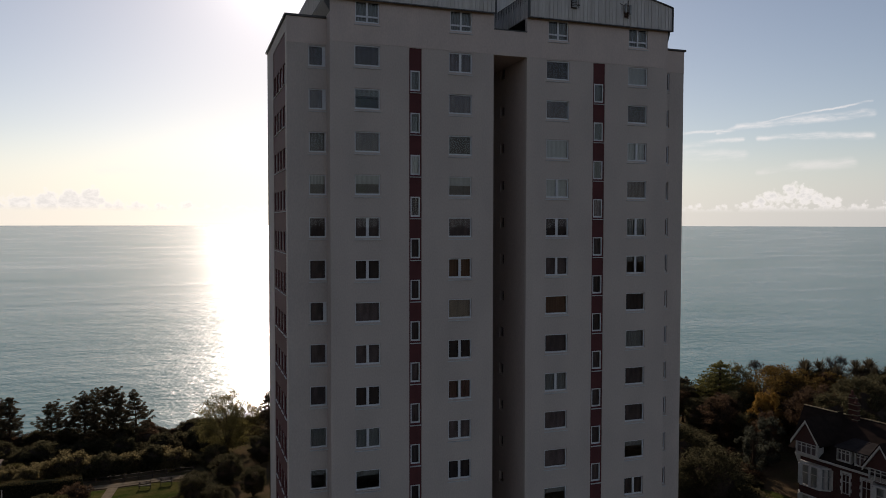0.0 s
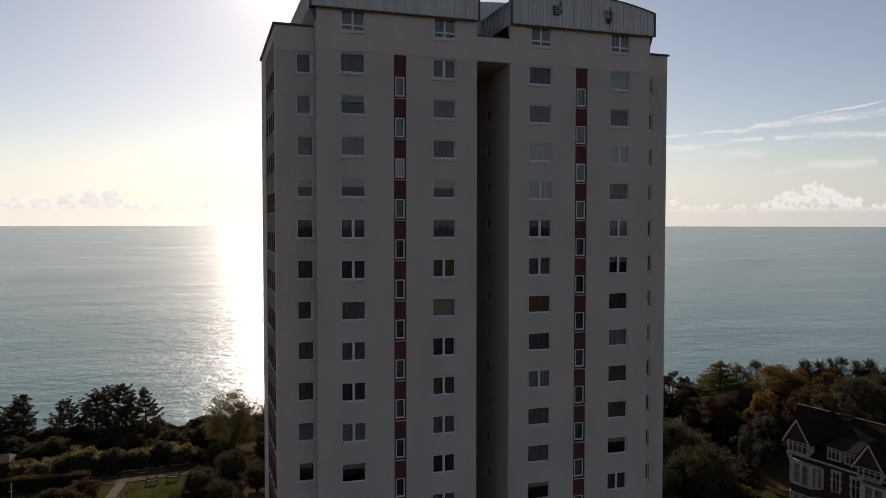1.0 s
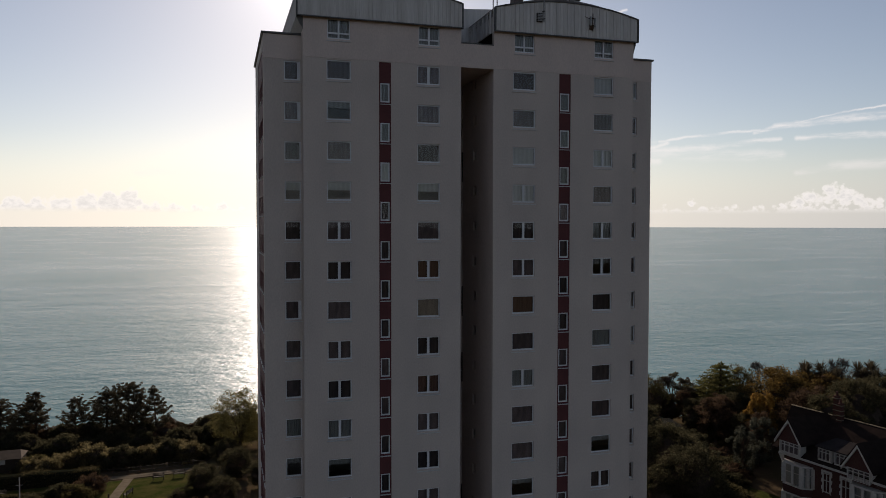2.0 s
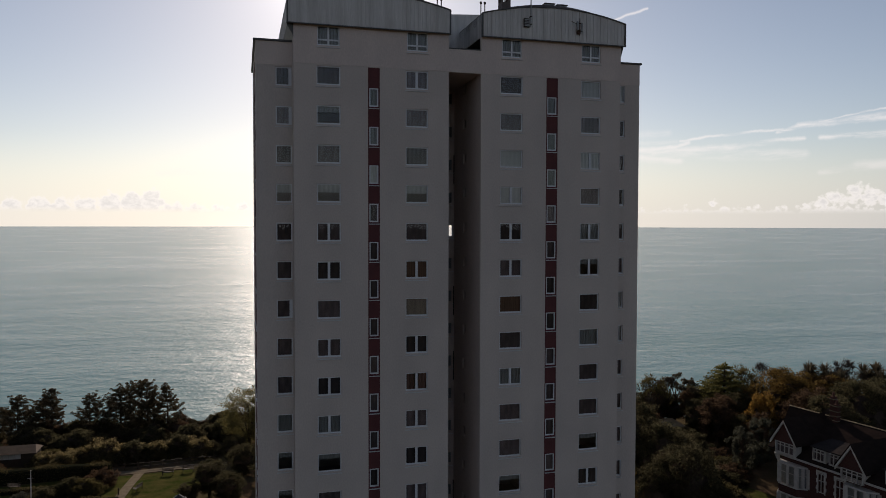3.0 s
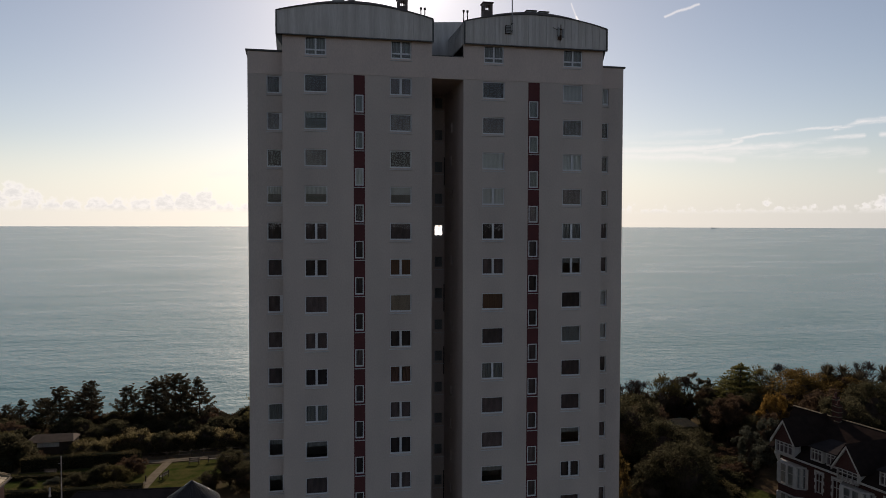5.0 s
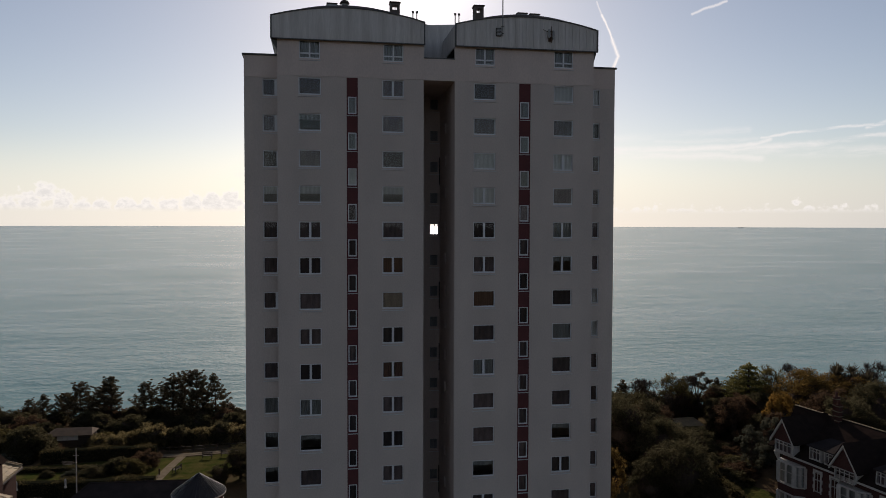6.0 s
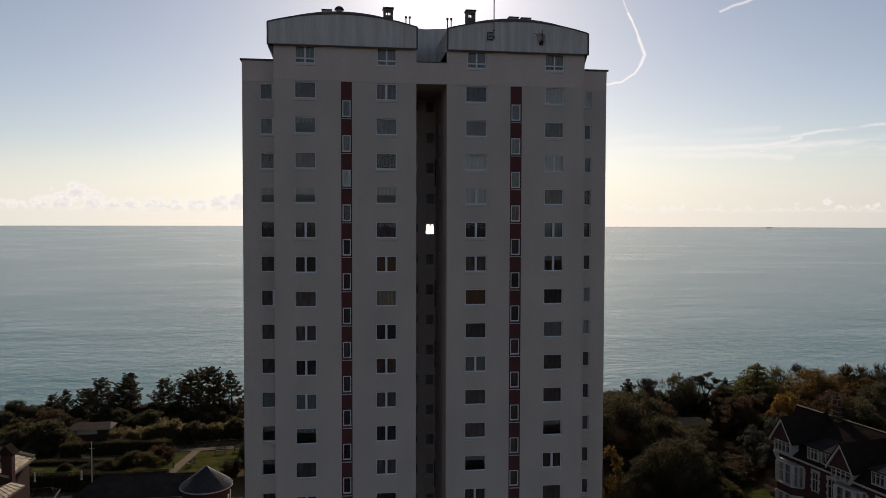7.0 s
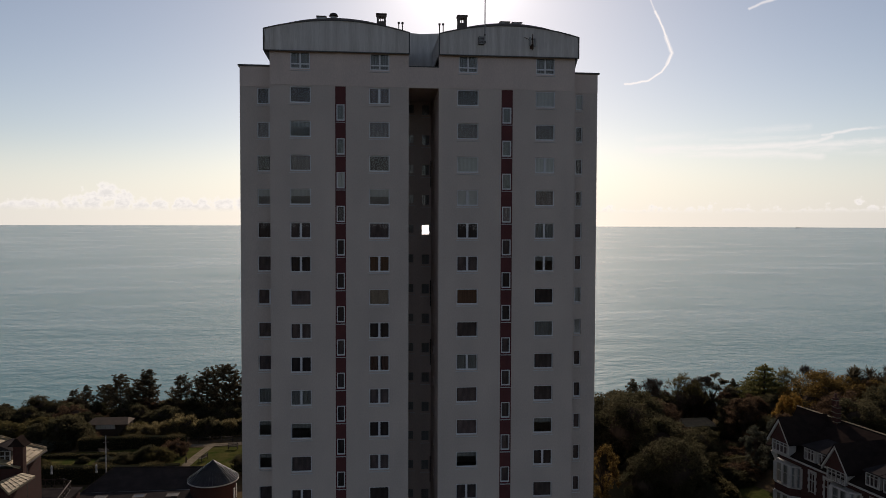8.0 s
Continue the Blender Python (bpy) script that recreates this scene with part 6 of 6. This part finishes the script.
# wood behind and beside the brick house
for kind, meshes, x, y, top, bh, label, cat, w in (
    ("pine_tree", PINES[2], 32.5, 40, 9.5, 11, "small dark pine above the wood", "pine tree", 0.8),
    ("bare_tree", BARE[0], 36.4, 42, 9.4, 9, "leafless twiggy tree above the wood", "tree", 1.1),
    ("bare_tree", BARE[1], 41.7, 44, 9.5, 9, "nearly leafless tree above the wood", "tree", 1.0),
    ("bare_tree", BARE[0], 44.5, 45, 8.8, 9, "leafless twiggy tree above the wood", "tree", 0.9),
    ("umbrella_pine", UMBRELLA, 47.2, 45.5, 9.2, 9, "flat-crowned umbrella pine against the sea", "pine tree", 0.85),
    ("pine_tree", PINES[2], 52.0, 48.5, 7.4, 11, "small dark pine above the wood", "pine tree", 0.75),
    ("conifer_tree", FIR, 54.5, 44, 10.3, 9, "broad layered conifer standing against the sea", "conifer", 1.35),
    ("bare_tree", BARE[1], 58.0, 44.5, 10.0, 9, "nearly leafless tree above the wood", "tree", 1.0),
    ("bare_tree", BARE[0], 63.0, 43, 10.0, 9, "leafless twiggy tree above the wood", "tree", 1.1),
    ("autumn_tree", AUTUMN[0], 59.6, 36, 10.7, 9, "domed olive-brown autumn tree in the wood", "tree", 1.5),
    ("autumn_tree", AUTUMN[0], 63.8, 33.5, 10.0, 9, "domed olive-brown autumn tree in the wood", "tree", 1.3),
    ("autumn_tree", AUTUMN[2], 50.2, 30.0, 9.5, 7, "small bright orange autumn tree in the wood", "tree", 0.68),
    ("russet_tree", RUSSET[1], 47.6, 26.8, 7.7, 8, "russet broadleaf tree in the wood", "tree", 0.9),
    ("cabbage_palm", PALM, 65.8, 36.5, 12.2, 7, "dark cabbage palm with bursts of sword leaves", "palm", 1.0),
    ("bare_tree", BARE[0], 69.4, 36.5, 11.0, 9, "leafless twiggy tree above the wood", "tree", 1.2),
    ("cabbage_palm", PALM, 73.6, 35.0, 12.0, 7, "dark cabbage palm with bursts of sword leaves", "palm", 1.0),
    ("russet_tree", RUSSET[0], 64.0, 33, 9.8, 8, "russet broadleaf tree in the wood", "tree", 1.2),
    ("evergreen_tree", DARK[0], 27.0, 24.5, 11.6, 9, "dense dark evergreen tree beside the tower", "tree", 1.1),
    ("evergreen_tree", DARK[1], 22.5, 31, 10.4, 9, "dense dark evergreen tree beside the tower", "tree", 1.0),
    ("evergreen_tree", DARK[1], 28.2, 18, 10.1, 9, "dense dark evergreen tree beside the tower", "tree", 0.95),
    ("russet_tree", RUSSET[1], 46.2, 34, 8.0, 8, "russet broadleaf tree in the wood", "tree", 1.3),
    ("russet_tree", RUSSET[0], 34.0, 33, 8.2, 8, "russet broadleaf tree in the wood", "tree", 1.1),
    ("autumn_tree", AUTUMN[1], 19.3, 11.5, 8.9, 7, "yellow-orange thinning autumn tree beside the tower", "tree", 0.62),
    ("grey_tree", GREY, 41.6, 22.8, 7.4, 7, "grey-green leafy tree beside the brick house", "tree", 0.8),
    ("grey_tree", GREY, 45.5, 24.5, 7.8, 7, "grey-green leafy tree beside the brick house", "tree", 0.9),
    ("russet_tree", RUSSET[1], 55.5, 27, 10.2, 8, "russet broadleaf tree behind the brick house", "tree", 1.2),
    ("evergreen_tree", DARK[0], 54.1, 22.5, 10.8, 9, "dark tree behind the brick house chimneys", "tree", 0.9),
    ("evergreen_tree", DARK[1], 61, 25, 11.5, 9, "dark tree behind the brick house chimneys", "tree", 1.0),
    ("evergreen_tree", DARK[0], 68, 28, 11.0, 9, "dark tree behind the brick house chimneys", "tree", 1.1),
    ("evergreen_tree", DARK[0], 24.0, 12.5, 7.8, 9, "dense dark evergreen tree beside the tower", "tree", 1.0),
    ("evergreen_tree", DARK[1], 26.9, 12.0, 9.6, 9, "tall domed dark evergreen tree before the wood", "tree", 1.05),
    ("evergreen_tree", DARK[1], 28.0, 8.0, 6.4, 9, "dense dark evergreen tree beside the lawn", "tree", 1.2),
    ("evergreen_tree", DARK[0], 33.2, 20.5, 6.3, 9, "dense dark evergreen tree beside the lawn", "tree", 1.2),
    ("evergreen_tree", DARK[1], 24.0, 4.0, 5.6, 9, "dense dark evergreen tree beside the tower", "tree", 1.3),
    ("evergreen_tree", DARK[0], 29.5, 4.0, 4.8, 9, "dense dark evergreen tree beside the lawn", "tree", 1.4),
    ("evergreen_tree", DARK[0], 36.0, 25.5, 6.8, 9, "dense dark evergreen tree beside the lawn", "tree", 1.2),
    ("evergreen_tree", DARK[1], 76, 30, 11.5, 9, "dark tree behind the brick house chimneys", "tree", 1.1),
):
    tree_thing(kind, meshes, x, y, top, bh, label, cat, w)
for kind, meshes, x, y, top, bh, label in (
    ("evergreen_tree", DARK[1], 29.5, 36, 9.0, 9, "dense dark evergreen tree in the wood"), ("fading_tree", OLIVE[1], 33.5, 38, 8.0, 8, "olive-brown fading tree in the wood"),
    ("russet_tree", RUSSET[0], 35.5, 40, 6.8, 8, "russet broadleaf tree in the wood"), ("evergreen_tree", DARK[0], 46.5, 38, 7.2, 9, "dense dark evergreen tree in the wood"),
    ("russet_tree", RUSSET[1], 49.0, 37, 7.6, 8, "russet broadleaf tree in the wood"), ("evergreen_tree", DARK[1], 52.5, 38, 7.6, 9, "dense dark evergreen tree in the wood"),
    ("russet_tree", RUSSET[1], 40.5, 47, 5.8, 8, "russet broadleaf tree in the wood"), ("evergreen_tree", DARK[0], 45.5, 48, 6.4, 9, "dense dark evergreen tree in the wood"),
    ("evergreen_tree", DARK[1], 42.0, 46.5, 6.2, 9, "dense dark evergreen tree in the wood"), ("russet_tree", RUSSET[0], 44.5, 46.8, 6.0, 8, "russet broadleaf tree in the wood"),
    ("evergreen_tree", DARK[0], 47.0, 46.5, 6.0, 9, "dense dark evergreen tree in the wood"), ("russet_tree", RUSSET[1], 49.5, 46, 6.2, 8, "russet broadleaf tree in the wood"),
    ("evergreen_tree", DARK[1], 39.0, 46.5, 6.6, 9, "dense dark evergreen tree in the wood"),
    ("evergreen_tree", DARK[1], 35.5, 45, 6.4, 9, "dense dark evergreen tree in the wood"), ("evergreen_tree", DARK[0], 51.5, 47, 7.0, 9, "dense dark evergreen tree in the wood")):
    tree_thing(kind, meshes, x, y, top, bh, label, "tree", 1.15)
fill = np.random.default_rng(3)
for k in range(34):
    x, y = fill.uniform(20, 76), fill.uniform(20, 46)
    if x < 24 and y < 24 or (33 < x < 46 and y < 27) or (x > 44 and y < 22) or (36 < x < 48 and y > 26):
        continue
    pick = int(fill.integers(0, 4))
    nm, me, bh, label = (("evergreen_tree", DARK[k % 2], 9, "dense dark evergreen tree in the wood"), ("russet_tree", RUSSET[k % 2], 8, "russet broadleaf tree in the wood"),
                         ("fading_tree", OLIVE[1], 8, "olive-brown fading tree in the wood"), ("grey_tree", GREY, 7, "grey-green leafy tree in the wood"))[pick]
    tree_thing(nm, me, x, y, 5.2 + fill.random() * 2.2, bh, label, "tree", 1.15)

under = np.random.default_rng(29)
for k in range(38):
    x, y = under.uniform(34.5, 43.5), under.uniform(19.5, 39)
    if x > 39.5 and y < 24 or x < 36 and y < 27:
        continue
    leaf = ("leaf", "leaf", "russet", "leaf", "olive")[int(under.integers(0, 5))]
    tree_thing("garden_shrub", SHRUBS[leaf], x, y, gz(x, y) + 0.9 + 1.0 * under.random(), 2.4, "low dark shrub under the trees", "shrub", 1.9, ("stem", "foliage"), "undergrowth")

# a far ship on the horizon
ship = group_at("cargo_ship", pose(2516, 4023, 8.4, 0, 0, 4), "small grey cargo ship far out at sea", "ship")
bm = bmesh.new()
add_prism(bm, [(-20, 1.6), (20, 2.1), (18, -1.5), (-19, -1.5)], "y", -5, 5)
# white hull colour stands in for the sea haze that would pale it
part("hull", bm, M["upvc"], ship)
box_part("bridge", (-18, -4, 2.1, -13, 4, 4.4), M["metal"], ship)
box_part("cargo", (-9, -4, 2.3, 12, 4, 3.6), M["metal"], ship)

# rounded garden shrubs
for k, x, y, h, w, label in (
    ("leaf", -59.8, 70, 4.2, 0.8, "rounded clipped dark evergreen shrub"), ("leaf", -55.6, 70.5, 5.6, 0.95, "large domed evergreen shrub beside the shelter"),
    ("leaf", -54.6, 71.5, 5.3, 0.85, "large domed evergreen shrub beside the shelter"), ("olive", -44.6, 76, 3.0, 1.0, "yellowish leafy shrub beside the shelter"),
    ("russet", -51.5, 72, 1.9, 1.0, "russet leafy shrub before the shelter"), ("grey", -57, 64.5, 2.2, 1.3, "loose grey-green garden shrub"),
    ("leaf", -38.2, 57.5, 2.6, 1.2, "spreading shrub on the lawn"), ("olive", -36.2, 56.5, 2.6, 1.2, "spreading shrub on the lawn"),
    ("leaf", -41.2, 55.5, 2.0, 1.3, "spreading shrub on the lawn"), ("russet", -35.0, 60.5, 2.9, 1.0, "russet-leaved shrub on the lawn"),
    ("grey", -44.5, 57, 1.3, 1.2, "low grey-green shrub on the lawn"), ("leaf", -48, 57.5, 1.1, 1.2, "low dark shrub on the lawn"),
    ("olive", -53, 55.5, 1.3, 1.2, "low yellowish shrub on the lawn"),
):
    tree_thing("garden_shrub", SHRUBS[k], x, y, gz(x, y) + h, 2.4, label, "shrub", w * 1.0, ("stem", "foliage"))
bushes = np.random.default_rng(11)
for x in np.arange(-47, -16, 2.1):
    k = ("rim", "leaf", "rim", "olive", "rim")[int(bushes.integers(0, 5))]
    xx, yy = x + bushes.normal(0, 0.5), 74.5 + bushes.normal(0, 1.2)
    tree_thing("border_shrub", SHRUBS[k], xx, yy, gz(xx, yy) + 2.4 + 1.7 * bushes.random(), 2.4, "sun-rimmed shrub in the long border", "shrub", 1.0, ("stem", "foliage"), "border shrubs")
for x in np.arange(-82, -8, 3.0):
    k = ("leaf", "leaf", "leaf", "russet")[int(bushes.integers(0, 4))]
    xx, yy = x + bushes.normal(0, 0.6), 88 + bushes.normal(0, 2.0)
    tree_thing("cliff_shrub", SHRUBS[k], xx, yy, gz(xx, yy) + 2.3 + 1.9 * bushes.random(), 2.4, "dark scrubby shrub below the pines", "shrub", 1.2, ("stem", "foliage"), "cliff shrubs")
for x in np.arange(-96, 2, 2.6):
    k = ("leaf", "leaf", "leaf", "russet")[int(bushes.integers(0, 4))]
    xx, yy = x + bushes.normal(0, 0.6), 101 + bushes.normal(0, 2.5)
    tree_thing("cliff_shrub", SHRUBS[k], xx, yy, gz(xx, yy) + 1.2 + 1.9 * bushes.random(), 2.4, "dark scrubby shrub at the cliff edge", "shrub", 1.15, ("stem", "foliage"), "cliff shrubs")
for x, y in ((-78, 78), (-72, 80), (-68, 77), (-64, 81), (-60, 83), (-75, 84)):
    tree_thing("cliff_shrub", SHRUBS["olive"], x, y, gz(x, y) + 3.2, 2.4, "dark scrubby shrub below the pines", "shrub", 1.3, ("stem", "foliage"), "cliff shrubs")


def hedge(x0, y0, x1, y1, h, wide, leaf, label):
    """A clipped hedge: uneven leafy skin over a near-black core for inner shade, following the ground."""
    ln = math.hypot(x1 - x0, y1 - y0)
    ob = group_at("hedge", pose((x0 + x1) / 2, (y0 + y1) / 2, 0), label, "hedge")
    cx, cy = (x0 + x1) / 2, (y0 + y1) / 2
    cs, rs = [], []
    for s in np.arange(0, ln, 0.45):
        f = s / ln
        x, y = x0 + (x1 - x0) * f, y0 + (y1 - y0) * f
        z = gz(x, y)
        hh = h * (0.92 + 0.1 * math.sin(s * 0.9) + 0.06 * rng.random())
        for q in np.linspace(0.15, 1.0, 5):
            for side in (-1, 0, 1):
                if side == 0 and q < 0.95:
                    continue
                cs.append((x - cx + rng.normal(0, 0.1), y - cy + side * wide * 0.42, z + hh * q - 0.15))
                rs.append((0.36, 0.26, 0.3))
    me = blade_mesh("foliage", leaf_quads(np.array(cs), np.array(rs), 40, 0.075, 0.6, 0.5), M[leaf])
    new("foliage", me).parent = ob
    # solid near-black core: the hedge's inner shade put into colour
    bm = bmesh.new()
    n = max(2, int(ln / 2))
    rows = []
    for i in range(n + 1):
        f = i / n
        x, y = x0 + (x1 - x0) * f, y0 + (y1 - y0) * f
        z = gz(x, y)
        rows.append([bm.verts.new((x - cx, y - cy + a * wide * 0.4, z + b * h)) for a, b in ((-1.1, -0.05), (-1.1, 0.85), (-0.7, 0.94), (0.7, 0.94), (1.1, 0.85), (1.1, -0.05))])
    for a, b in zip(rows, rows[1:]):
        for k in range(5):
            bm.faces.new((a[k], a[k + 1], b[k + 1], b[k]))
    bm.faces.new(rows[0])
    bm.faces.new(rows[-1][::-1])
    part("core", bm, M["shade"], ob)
    return ob


hedge(-51.5, 66.2, -34.5, 65.8, 2.1, 1.6, "hedge", "long clipped dark green garden hedge")
hedge(-64, 66.5, -53.0, 66.3, 1.5, 1.4, "hedge", "low clipped dark green garden hedge")
hedge(-50.0, 46.2, -30.5, 45.2, 2.5, 1.6, "hedge", "tall clipped hedge behind the slate-roofed hall")
hedge(32.6, 10.4, 35.4, 26.6, 2.4, 2.2, "hedge", "tall dark hedge running down beside the lawn")
hedge(-60, 60.5, -40.5, 60.2, 0.7, 1.0, "hedge", "low clipped hedge across the lawn")
